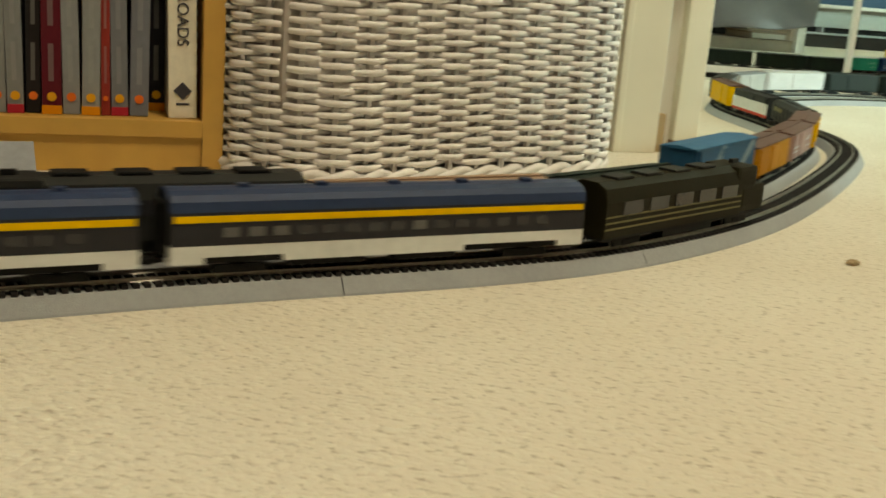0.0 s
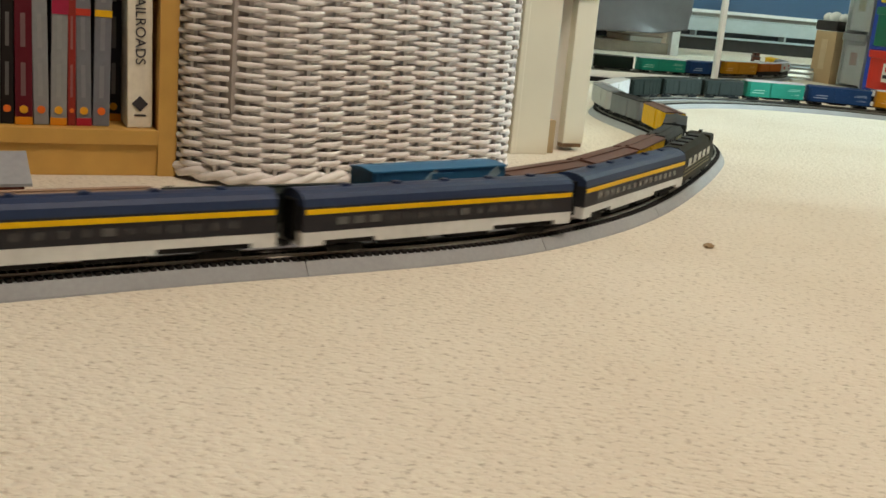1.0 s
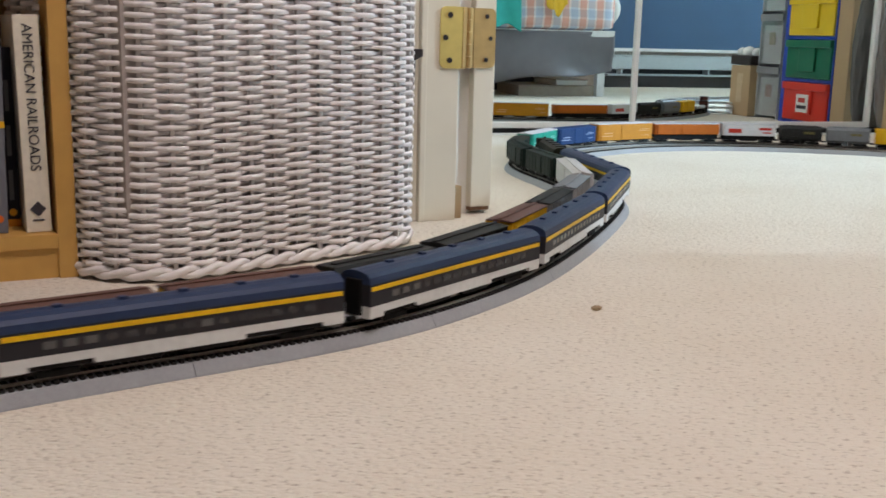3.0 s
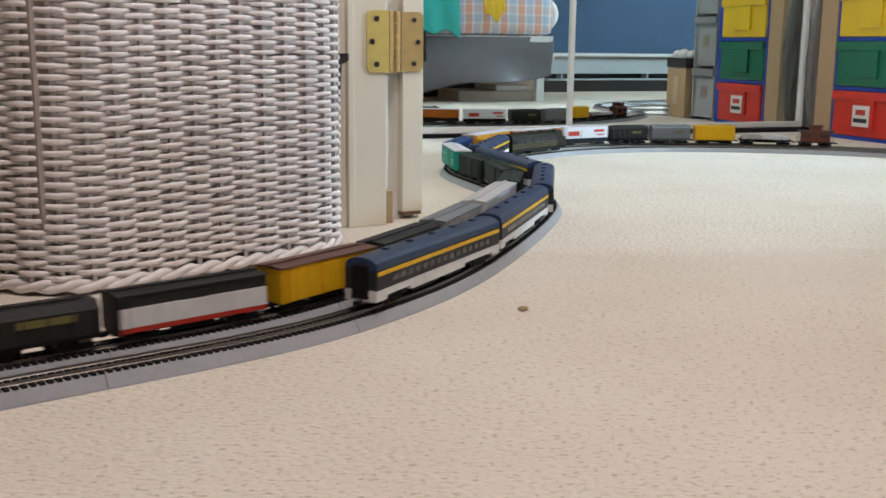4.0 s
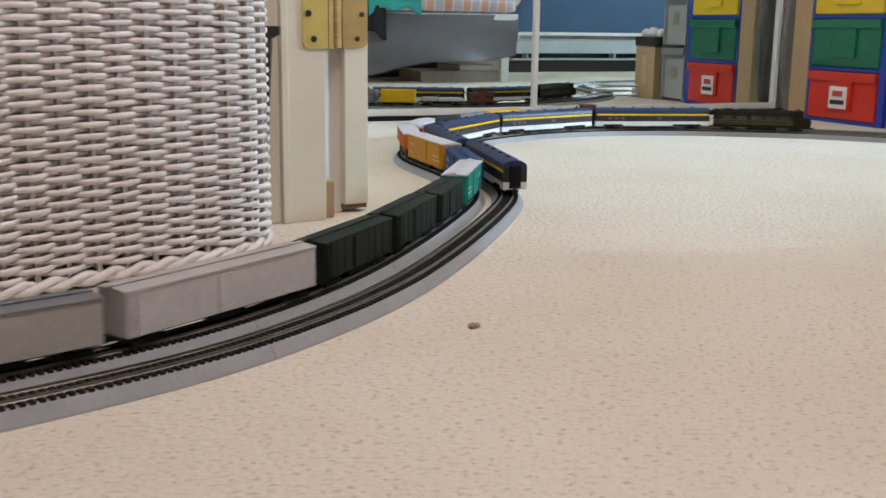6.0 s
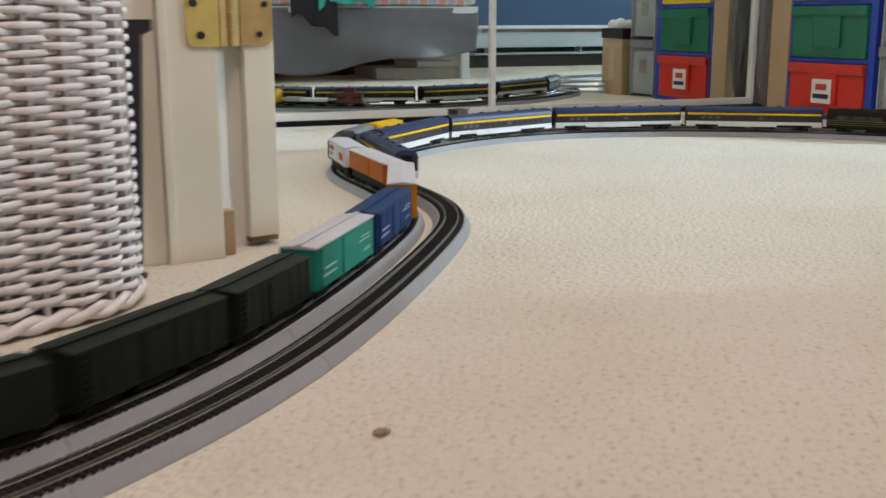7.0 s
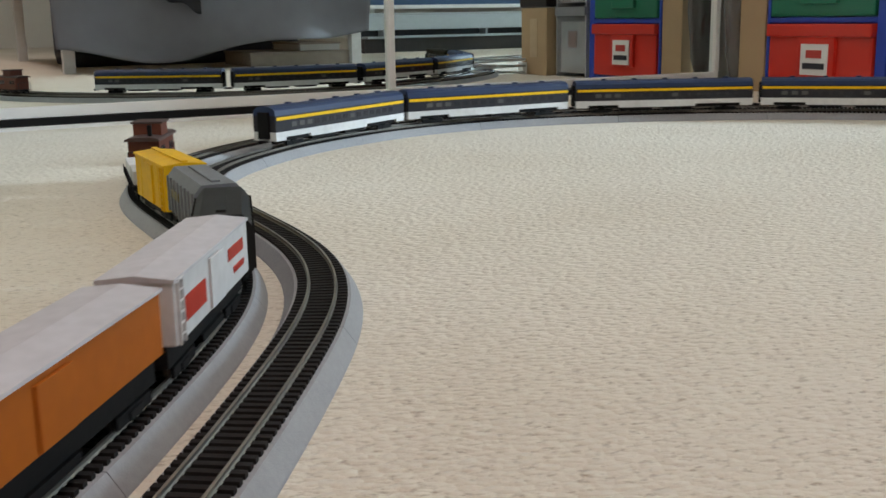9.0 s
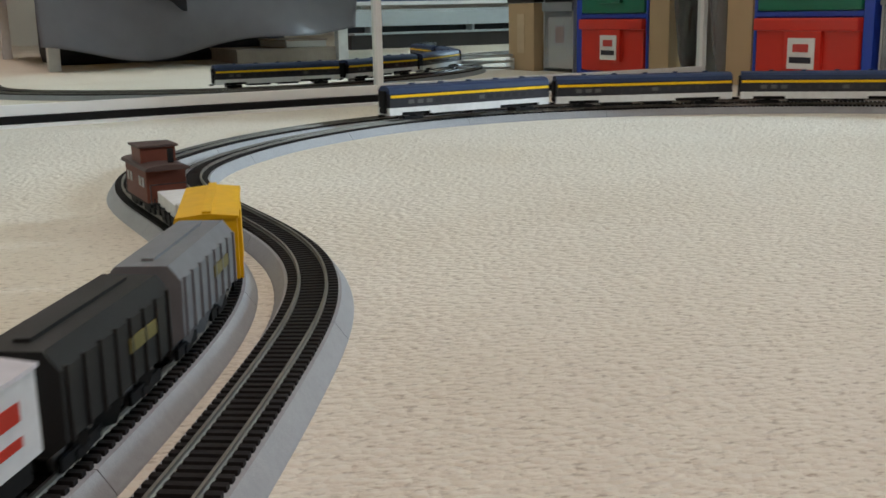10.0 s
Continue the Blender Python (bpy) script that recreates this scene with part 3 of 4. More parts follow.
def bed():
    # x along the bed's long front, y to its far side
    m = Matrix.Translation((*room(0.77, -1.89), 0)) @ pose(0, 0, 0, 0, 0, ROOM_TURN + 180)
    L, D = 1.15, 1.55
    t = thing("bed", "raised single bed with a grey satin valance", "bed", m=m)
    frame_m = mat("bed_rail_white", (0.70, 0.70, 0.70), 0.4)
    part("bed_rail", boxes((0, L, 0.0, 0.03, 0.285, 0.315), bevel=0.004), frame_m, t)
    part("bed_rail", boxes((0, L, D - 0.03, D, 0.285, 0.315), bevel=0.004), frame_m, t)
    part("slat_base", boxes((0, L, 0.03, D - 0.03, 0.29, 0.31)), PINE, t)
    for x in (0.03, L - 0.07):
        for y in (0.03, D - 0.07):
            part("leg", boxes((x, x + 0.04, y, y + 0.04, 0, 0.285), bevel=0.003), frame_m, t)
    mt = bmesh.new()
    box(mt, 0.0, L, -0.01, D, 0.315, 0.52, bevel=0.06)
    part("mattress", mt, PLAID, t, "mattress under a pale plaid bedspread", smooth=True)
    drape("valance", L, 0.31, 0.085, 1.7, 0.03, GREYCLOTH, t, "grey satin valance hanging in folds", 3, 0.05)
    pil = bmesh.new()
    bmesh.ops.create_uvsphere(pil, u_segments=24, v_segments=14, radius=1)
    bmesh.ops.transform(pil, matrix=Matrix.LocRotScale((-0.02, 0.30, 0.42), None, (0.07, 0.26, 0.10)), verts=pil.verts)
    pillow = tagged(part("pillow", pil, PAPER, None, smooth=True), "white pillow slipping over the bed's end", "pillow")
    pillow.matrix_basis = m
    for nm, lab, material, x0, w, low, sd in (("shirt", "teal cotton shirt thrown over the bed's edge", TEAL, 0.50, 0.24, 0.33, 6), ("trousers", "black trousers hanging over the bed's edge", DARKCLOTH, 0.66, 0.20, 0.24, 5), ("scarf", "yellow scarf lying across the bed", YELCLOTH, 0.28, 0.10, 0.42, 7)):
        g = thing(nm, lab, "clothes", m=m @ pose(x0, -0.035 - 0.004 * sd + 0.02, 0))
        part("heap", boxes((0, w, 0.02, 0.5, 0.515, 0.54), bevel=0.011), material, g)
        drape("hang", w, 0.535, low, 1.5, 0.008, material, g, seed=sd, span=0.04)
    # added black block that darkens the space under the bed
    under_shade = thing("storage_bag", "long black block added for the dark under the bed", "bag", m=m)
    sb = bmesh.new()
    box(sb, 0.10, L - 0.10, 0.52, 0.84, 0.0, 0.27, bevel=0.05)
    part("shade_block", sb, DARKCLOTH, under_shade, smooth=True)
    box_m = mat("grey_box_card", (0.42, 0.36, 0.30), 0.7)
    for i, (x0, x1, y0, y1, z0, z1) in enumerate(((0.06, 0.46, 0.06, 0.4, 0, 0.045), (0.10, 0.26, 0.08, 0.4, 0.052, 0.075))):
        b = thing("storage_box", "flat grey-brown box stored under the bed", "box", "boxes under the bed", m)
        part("tray", boxes((x0, x1, y0, y1, z0, z1), bevel=0.004), box_m if i == 0 else PAPER, b)
        part("lid", boxes((x0 - 0.004, x1 + 0.004, y0 - 0.004, y1 + 0.004, z1, z1 + 0.006), bevel=0.002), box_m, b)


bed()


def row_pose(k, back=0.0, z=0.0):
    """A place k metres along the row of storage that stands square to the mirror doors."""
    return pose(1.447 + 0.208 * k + 0.978 * back, 2.795 - 0.978 * k + 0.208 * back, z, 0, 0, -78)


def drawer_stack():
    m = row_pose(0)
    t = thing("drawer_tower", "blue plastic tower with red, green and yellow drawers", "drawer unit", m=m)
    w, d, h = 0.275, 0.30, 0.146
    cols = (PLASTIC_RED, PLASTIC_GREEN, PLASTIC_YELLOW, PLASTIC_BLUE, PLASTIC_RED)
    n = len(cols)
    part("side", boxes((-0.008, 0.0, 0, d, 0, n * h + 0.012), bevel=0.002), PLASTIC_BLUE, t)
    part("side", boxes((w, w + 0.024, 0, d, 0, n * h + 0.012), bevel=0.002), PLASTIC_BLUE, t)
    part("back", boxes((0, w, d - 0.006, d, 0, n * h + 0.012)), PLASTIC_BLUE, t)
    for i in range(n + 1):
        part("divider", boxes((0, w, 0.0, d - 0.006, i * h, i * h + 0.011), bevel=0.002), PLASTIC_BLUE, t)
    for i, c in enumerate(cols):
        z0, z1 = i * h + 0.012, (i + 1) * h - 0.002
        dr = bmesh.new()
        box(dr, 0.004, w - 0.004, -0.004, d - 0.02, z0, z1 - 0.02, bevel=0.006)
        box(dr, 0.002, w - 0.002, -0.012, 0.02, z1 - 0.026, z1, bevel=0.004)
        box(dr, 0.09, w - 0.09, -0.012, -0.003, z0 + 0.025, z1 - 0.026, bevel=0.003)
        do = part("drawer", dr, c, t)
        if i in (0,):
            part("label", boxes((0.102, 0.172, -0.0145, -0.012, z0 + 0.030, z0 + 0.092), bevel=0.0008), PAPER, do, "white sticker with red and black print")
            part("print", boxes((0.117, 0.157, -0.0155, -0.0145, z0 + 0.064, z0 + 0.080)), INK_RED, do)
            part("print", boxes((0.109, 0.165, -0.0155, -0.0145, z0 + 0.042, z0 + 0.054)), INK, do)
    # upright sheet of cardboard and a bag beside it
    c = thing("cardboard_sheet", "tall upright sheet of plain cardboard", "cardboard", m=row_pose(-0.088))
    part("sheet", boxes((0.0, 0.075, 0.0, 0.03, 0, 1.35), bevel=0.002), CARTON, c)
    part("fold", boxes((0.068, 0.076, 0.03, 0.28, 0, 1.35)), CARTON, c)
    bag = thing("plastic_bag", "crumpled clear plastic bag hanging beside the mirror", "bag", m=row_pose(-0.125, 0.03))
    bb = bmesh.new()
    bmesh.ops.create_icosphere(bb, subdivisions=4, radius=1)
    for v in bb.verts:
        k = 1 + 0.22 * noise.noise(v.co * 3.1) + 0.10 * noise.noise(v.co * 8)
        v.co = Vector((v.co.x * 0.022 * k, v.co.y * 0.04 * k, 0.24 + v.co.z * 0.235 * (0.9 + 0.1 * k)))
    part("film", bb, CLEAR, bag)
    core = bmesh.new()
    bmesh.ops.create_icosphere(core, subdivisions=3, radius=1)
    for v in core.verts:
        k = 1 + 0.3 * noise.noise(v.co * 2.3)
        v.co = Vector((v.co.x * 0.019 * k, v.co.y * 0.036 * k, 0.225 + v.co.z * 0.22))
    part("content", core, mat("brown_cloth", (0.10, 0.07, 0.05), 0.9), bag)


drawer_stack()


def clear_drawers():
    m = row_pose(0.315)
    t = thing("clear_drawers", "clear plastic drawer tower full of papers", "drawer unit", m=m)
    w, d, h = 0.15, 0.30, 0.19
    part("shell", boxes((0, w, d - 0.004, d, 0, 4 * h), (0, 0.004, 0, d, 0, 4 * h), (w - 0.004, w, 0, d, 0, 4 * h)), mat("grey_frosted_plastic", (0.42, 0.43, 0.44), 0.3), t)
    rnd = random.Random(9)
    for i in range(4):
        dr = part("drawer", boxes((0.005, w - 0.005, 0.0, 0.004, i * h + 0.012, (i + 1) * h - 0.02), bevel=0.001), CLEAR, t)
        part("rim", boxes((0.0, w, -0.006, 0.01, (i + 1) * h - 0.024, (i + 1) * h), bevel=0.002), mat("grey_rim", (0.22, 0.23, 0.24), 0.35), t)
        part("papers", boxes((0.010, w - 0.01, 0.012, 0.3, i * h + 0.012, (i + 1) * h - 0.04), bevel=0.002), PAPER, t)
        part("cover_print", boxes((0.06, 0.10, 0.0095, 0.0118, i * h + 0.08, i * h + 0.125)), tint("cover_print", (0.5 + 0.2 * rnd.random(), 0.2 + 0.3 * rnd.random(), 0.25)), dr)
    c = thing("carton", "open brown cardboard carton with a black tray on top", "box", "cartons", row_pose(0.485, -0.02))
    part("body", boxes((0, 0.14, 0, 0.20, 0, 0.19), bevel=0.002), CARTON, c)
    part("flap_tape", boxes((0.05, 0.09, -0.0012, 0.0, 0.05, 0.16)), mat("pale_card_tape", (0.52, 0.38, 0.23), 0.5), c)
    tr = thing("tray", "black plastic tray with white odds and ends", "tray", m=row_pose(0.485, -0.02, 0.192))
    part("bowl", boxes((-0.004, 0.144, -0.004, 0.204, 0, 0.036), bevel=0.006), DARK_METAL, tr)
    for i in range(5):
        s = bmesh.new()
        bmesh.ops.create_icosphere(s, subdivisions=2, radius=0.015 + 0.005 * (i % 3))
        bmesh.ops.translate(s, vec=(0.02 + 0.025 * i, 0.03 + 0.02 * (i % 2), 0.046), verts=s.verts)
        part("crumple", s, PAPER, tr)
    # dark shelves behind the row
    sh = thing("media_shelf", "dark shelf packed with upright cases", "shelf", m=row_pose(0.36, 0.31))
    part("side", boxes((-0.02, 0.0, 0, 0.2, 0, 1.0), bevel=0.002), DARK_METAL, sh)
    part("side", boxes((0.34, 0.36, 0, 0.2, 0, 1.0), bevel=0.002), DARK_METAL, sh)
    part("back", boxes((0, 0.34, 0.19, 0.2, 0, 1.0)), DARK_METAL, sh)
    for i in range(4):
        part("board", boxes((0, 0.34, 0, 0.19, 0.02 + i * 0.30, 0.04 + i * 0.30), bevel=0.001), DARK_METAL, sh)
    cs = [mesh_of(boxes((0, 0.014, 0, 0.13, 0, 0.19), bevel=0.0008), "case", tint("case_spine", c)) for c in ((0.3, 0.3, 0.32), (0.08, 0.09, 0.2), (0.4, 0.38, 0.3), (0.03, 0.03, 0.03), (0.35, 0.1, 0.08))]
    for i in range(0, 3):
        for j in range(21):
            ob = tagged(new("disc_case", rnd.choice(cs)), "slim upright media case on the dark shelf", "case", "cases on the dark shelf")
            ob.matrix_basis = row_pose(0.36, 0.31) @ pose(0.005 + j * 0.0157, 0.015 + 0.01 * rnd.random(), 0.0405 + i * 0.30)


clear_drawers()


def cable():
    cu = bpy.data.curves.new("cable", "CURVE")
    cu.dimensions, cu.bevel_depth, cu.bevel_resolution = "3D", 0.004, 2
    sp = cu.splines.new("NURBS")
    pts = [(math.cos(a * 0.55) * (0.09 + 0.012 * math.sin(a * 1.7)), math.sin(a * 0.55) * 0.05 + 0.006 * math.sin(a * 2.3), 0.005 + 0.0016 * a) for a in range(30)]
    sp.points.add(len(pts) - 1)
    for p, q in zip(sp.points, pts):
        p.co = (*q, 1)
    sp.use_endpoint_u = True
    tmp = new("power_cable", cu)
    me = bpy.data.meshes.new_from_object(tmp.evaluated_get(bpy.context.evaluated_depsgraph_get()))
    bpy.data.objects.remove(tmp)
    me.materials.clear()
    me.materials.append(mat("grey_cable", (0.50, 0.52, 0.52), 0.4))
    t = thing("power_cable", "coiled grey power cable with its adapter", "cable", m=pose(1.47, 2.16, 0, 0, 0, 20))
    shared("coil", me, t, Matrix())
    part("adapter", boxes((0.08, 0.15, -0.02, 0.02, 0, 0.035), bevel=0.005), WHITE, t)


cable()


def lint():
    s = bmesh.new()
    bmesh.ops.create_icosphere(s, subdivisions=3, radius=1)
    for v in s.verts:
        k = 1 + 0.5 * noise.noise(v.co * 2.2)
        v.co = Vector((v.co.x * 0.005 * k, v.co.y * 0.0035 * k, 0.002 + v.co.z * 0.0028 * k))
    ob = tagged(part("lint", s, mat("tan_lint", (0.36, 0.27, 0.16), 0.95)), "small tan crumb of lint on the carpet", "crumb")
    ob.matrix_basis = pose(0.070, 0.745, 0)


lint()


def toy_station():
    t = thing("model_station", "small model building with grey roof and brown walls", "model building", m=pose(-0.600, 0.640, 0, 0, 0, 30) @ Matrix.Scale(0.64, 4))
    wallc = tint("model_brown_wall", (0.13, 0.04, 0.03))
    part("wall", boxes((-0.10, 0.05, -0.02, 0.05, 0, 0.045), bevel=0.001), wallc, t)
    roof = extrude_profile([(-0.032, 0.044), (-0.032, 0.048), (0.015, 0.085), (0.062, 0.048), (0.062, 0.044), (0.015, 0.08)], -0.11, 0.058)
    part("roof", roof, tint("model_grey_roof", (0.26, 0.27, 0.29)), t)
    for x in (-0.08, -0.04, 0.0):
        part("window", boxes((x, x + 0.02, -0.0212, -0.0195, 0.018, 0.036)), GLASS_LIT, t)
    part("door", boxes((0.028, 0.044, -0.0214, -0.0195, 0.0, 0.034)), PINE, t)
    part("chimney", boxes((-0.07, -0.055, 0.02, 0.035, 0.07, 0.105), bevel=0.001), wallc, t)


toy_station()

# ---- the double track ----
EDGE = [(-5.2, -1.0), (-4.2, -0.9), (-3.2, -0.73), (-2.4, -0.5), (-1.6, -0.22), (-1.1, 0.05), (-0.75, 0.25), (-0.5, 0.40), (-0.40, 0.470), (-0.30, 0.53),
        (-0.2, 0.59), (-0.113, 0.658), (-0.013, 0.777), (0.053, 0.882), (0.124, 1.027), (0.194, 1.189), (0.252, 1.34), (0.27, 1.41), (0.278, 1.49),
        (0.271, 1.573), (0.25, 1.678), (0.227, 1.788), (0.221, 1.881), (0.24, 1.965), (0.292, 2.06), (0.355, 2.148), (0.444, 2.231), (0.536, 2.297), (0.669, 2.344),
        (0.797, 2.356), (0.957, 2.336), (1.106, 2.288), (1.234, 2.225), (1.36, 2.13), (1.45, 2.00), (1.51, 1.85), (1.57, 1.68), (1.70, 1.52), (1.95, 1.40), (2.4, 1.33), (3.2, 1.3)]


def smooth_line(p, sig, step=0.01):
    p = np.array(p, float)
    d = np.r_[0, np.cumsum(np.linalg.norm(np.diff(p, axis=0), axis=1))]
    s = np.arange(0, d[-1], step)
    c = np.stack([np.interp(s, d, p[:, k]) for k in (0, 1)], 1)
    n = int(3 * sig / step)
    k = np.exp(-0.5 * (np.arange(-n, n + 1) * step / sig) ** 2)
    k /= k.sum()
    a = np.concatenate([2 * c[0] - c[n:0:-1], c, 2 * c[-1] - c[-2:-n - 2:-1]])
    return np.stack([np.convolve(a[:, j], k, "valid") for j in (0, 1)], 1)


def beside(c, d):
    t = np.gradient(c, axis=0)
    t /= np.linalg.norm(t, axis=1)[:, None]
    return c + np.asarray(d).reshape(-1, 1) * np.stack([-t[:, 1], t[:, 0]], 1)


class Line:
    def __init__(self, c):
        self.c = c
        self.s = np.r_[0, np.cumsum(np.linalg.norm(np.diff(c, axis=0), axis=1))]
        self.start = self.s[np.argmin(np.linalg.norm(c - np.array((-2.4, -0.5)), axis=1))]

    def at(self, s):
        return np.array([np.interp(s, self.s, self.c[:, k]) for k in (0, 1)])

    def way(self, s):
        d = self.at(s + 0.006) - self.at(s - 0.006)
        return d / np.linalg.norm(d)


edge = smooth_line(EDGE, 0.05)
outer = beside(edge, 0.023)
gap = np.where(edge[:, 0] > 0.9, 0.075, np.interp(edge[:, 1], [1.7, 2.2], [0.055, 0.075]))
OUTER = Line(outer)
INNER = Line(smooth_line(beside(outer, gap), 0.05))
RAIL_TOP = 0.0152


def sweep(line, s0, s1, profile, step=0.02):
    """A closed profile of (across, z) along the line."""
    n = max(2, int((s1 - s0) / step) + 1)
    verts, faces, k = [], [], len(profile)
    for s in np.linspace(s0, s1, n):
        p, w = line.at(s), line.way(s)
        for a, z in profile:
            verts.append((p[0] - w[1] * a, p[1] + w[0] * a, z))
    for i in range(n - 1):
        for j in range(k):
            a, b = i * k + j, i * k + (j + 1) % k
            faces.append((a, a + k, b + k, b))
    faces += [tuple(range(k))[::-1], tuple(range((n - 1) * k, n * k))]
    me = bpy.data.meshes.new("sweep")
    me.from_pydata(verts, [], faces)
    return me


def lay_track(line, label, near):
    t = tagged(new("railway_track"), label, "model track", "model tracks")
    s, end, n = 0.02, line.s[-1] - 0.02, 0
    prof = [(-0.024, 0.0), (-0.0235, 0.0015), (-0.0172, 0.0105), (0.0172, 0.0105), (0.0235, 0.0015), (0.024, 0.0)]
    while s < end:
        e = min(end, s + 0.246)
        me = sweep(line, s, e - 0.0007, prof)
        me.materials.append(BALLAST)
        shared("roadbed_section", me, t, Matrix())
        s = e
    for side in (-1, 1):
        a = side * 0.00825
        me = sweep(line, 0.02, end, [(a - 0.0012, 0.0125), (a - 0.0004, 0.0135), (a - 0.0007, 0.0142), (a - 0.0007, RAIL_TOP), (a + 0.0007, RAIL_TOP), (a + 0.0007, 0.0142), (a + 0.0004, 0.0135), (a + 0.0012, 0.0125)])
        me.materials.append(RAIL)
        shared("rail", me, t, Matrix())
    tie = mesh_of(boxes((-0.0018, 0.0018, -0.0152, 0.0152, 0.0095, 0.0128)), "tie", TIE)
    bm_v = np.array([v.co[:] for v in tie.vertices])
    bm_f = [tuple(p.vertices) for p in tie.polygons]
    verts, faces = [], []
    for s in np.arange(0.03, end, 0.0066):
        p, w = line.at(s), line.way(s)
        if near[0] < s - line.start < near[1]:
            shared("tie", tie, t, pose(p[0], p[1], 0, 0, 0, math.degrees(math.atan2(w[1], w[0]))))
        else:
            base = len(verts)
            for x, y, z in bm_v:
                verts.append((p[0] + w[0] * x - w[1] * y, p[1] + w[1] * x + w[0] * y, z))
            faces += [tuple(base + i for i in f) for f in bm_f]
    me = bpy.data.meshes.new("far_ties")
    me.from_pydata(verts, [], faces)
    me.materials.append(TIE)
    tagged(shared("tie_run", me, t, Matrix()), kind="stuff")


# ---- rolling stock ----
TRUCK = boxes((-0.017, 0.017, -0.0125, -0.0105, 0.001, 0.0062), (-0.017, 0.017, 0.0105, 0.0125, 0.001, 0.0062), (-0.004, 0.004, -0.011, 0.011, 0.0035, 0.008), (-0.006, 0.006, -0.0132, -0.0125, 0.001, 0.005), (-0.006, 0.006, 0.0125, 0.0132, 0.001, 0.005), bevel=0.0004)
TRUCK_MESH = mesh_of(TRUCK, "truck", BLACK)
ws = bmesh.new()
for sy in (-1, 1):
    cylinder(ws, 0.0052, 0.002, pose(0, sy * 0.0083, 0.0052, 90, 0, 0), 16)
cylinder(ws, 0.0012, 0.018, pose(0, 0, 0.0052, 90, 0, 0), 8)
WHEELSET_MESH = mesh_of(ws, "wheelset", WHEEL)
COUPLER_MESH = mesh_of(boxes((0, 0.009, -0.0015, 0.0015, 0.0062, 0.0092), (0.006, 0.0095, -0.003, 0.003, 0.0058, 0.0098), bevel=0.0004), "coupler", BLACK)


def running_gear(t, length, spread):
    for x in (-spread, spread):
        tr = shared("truck", TRUCK_MESH, t, pose(x, 0, 0))
        for dx in (-0.0115, 0.0115):
            shared("wheelset", WHEELSET_MESH, tr, pose(dx, 0, 0))
    for a in (0, 180):
        shared("coupler", COUPLER_MESH, t, pose(0, 0, 0, 0, 0, a) @ pose(length / 2 - 0.004, 0, 0))


def rounded_roof(w, z0, rise, k=8):
    return [(w / 2 * math.cos(math.pi * i / k), z0 + rise * math.sin(math.pi * i / k) ** 0.7 if 0 < i < k else z0) for i in range(k + 1)]


STEEL_BLUE = tint("coach_roof_blue", (0.026, 0.042, 0.092), 0.42)
COACH_GREY = tint("coach_charcoal", (0.026, 0.026, 0.031), 0.5)
COACH_WHITE = tint("coach_pale_grey", (0.66, 0.67, 0.66), 0.42)
COACH_YELLOW = tint("coach_yellow", (0.78, 0.47, 0.012), 0.42)


def coach(length=0.296):
    t = thing("passenger_coach", "model streamlined coach, charcoal over pale grey with a yellow stripe", "passenger car", "passenger coaches")
    h = length / 2 - 0.004
    part("body", boxes((-h, h, -0.0180, 0.0180, 0.0195, 0.0400), bevel=0.0006), COACH_GREY, t)
    lower = bmesh.new()
    box(lower, -h, h, -0.0178, 0.0178, 0.0125, 0.0195)
    for x0, x1 in ((-h, -h + 0.020), (h - 0.020, h), (-0.075, 0.05)):
        box(lower, x0, x1, -0.0178, 0.0178, 0.0085, 0.0125)
    part("lower_panel", lower, COACH_WHITE, t, "pale grey lower panel")
    part("floor_pan", boxes((-h + 0.02, h - 0.02, -0.014, 0.014, 0.0075, 0.0124), (-0.07, -0.02, -0.0165, 0.0165, 0.0045, 0.0085), (0.0, 0.045, -0.0165, 0.0165, 0.0045, 0.0085), bevel=0.0005), BLACK, t)
    for sy in (-1, 1):
        y0, y1 = sorted((sy * 0.0180, sy * 0.0186))
        part("stripe", boxes((-h + 0.002, h - 0.002, y0, y1, 0.0338, 0.0378)), COACH_YELLOW, t, "yellow stripe below the roof")
    part("roof", extrude_profile(rounded_roof(0.0364, 0.0398, 0.0118), -h, h), STEEL_BLUE, t, "dark blue-grey rounded roof")
    pane = mesh_of(boxes((-0.0048, 0.0048, -0.0002, 0.0002, 0, 0.0060)), "window", GLASS_LIT)
    pane2 = mesh_of(boxes((-0.0048, 0.0048, -0.0002, 0.0002, 0, 0.0060)), "window", GLASS_DARK)
    rnd = random.Random(2)
    for sy in (-1, 1):
        for i in range(15):
            shared("window", rnd.choice((pane, pane2, pane2, pane2)), t, pose(-0.108 + i * 0.0155, sy * 0.0182, 0.0245))
    for x in (-h, h):
        part("diaphragm", boxes((x - 0.0035, x + 0.0035, -0.0085, 0.0085, 0.011, 0.044), bevel=0.001), BLACK, t)
    for i in range(5):
        part("roof_vent", boxes((-0.10 + i * 0.05, -0.093 + i * 0.05, -0.003, 0.003, 0.0505, 0.0535), bevel=0.0006), STEEL_BLUE, t)
    running_gear(t, length, length * 0.34)
    return t


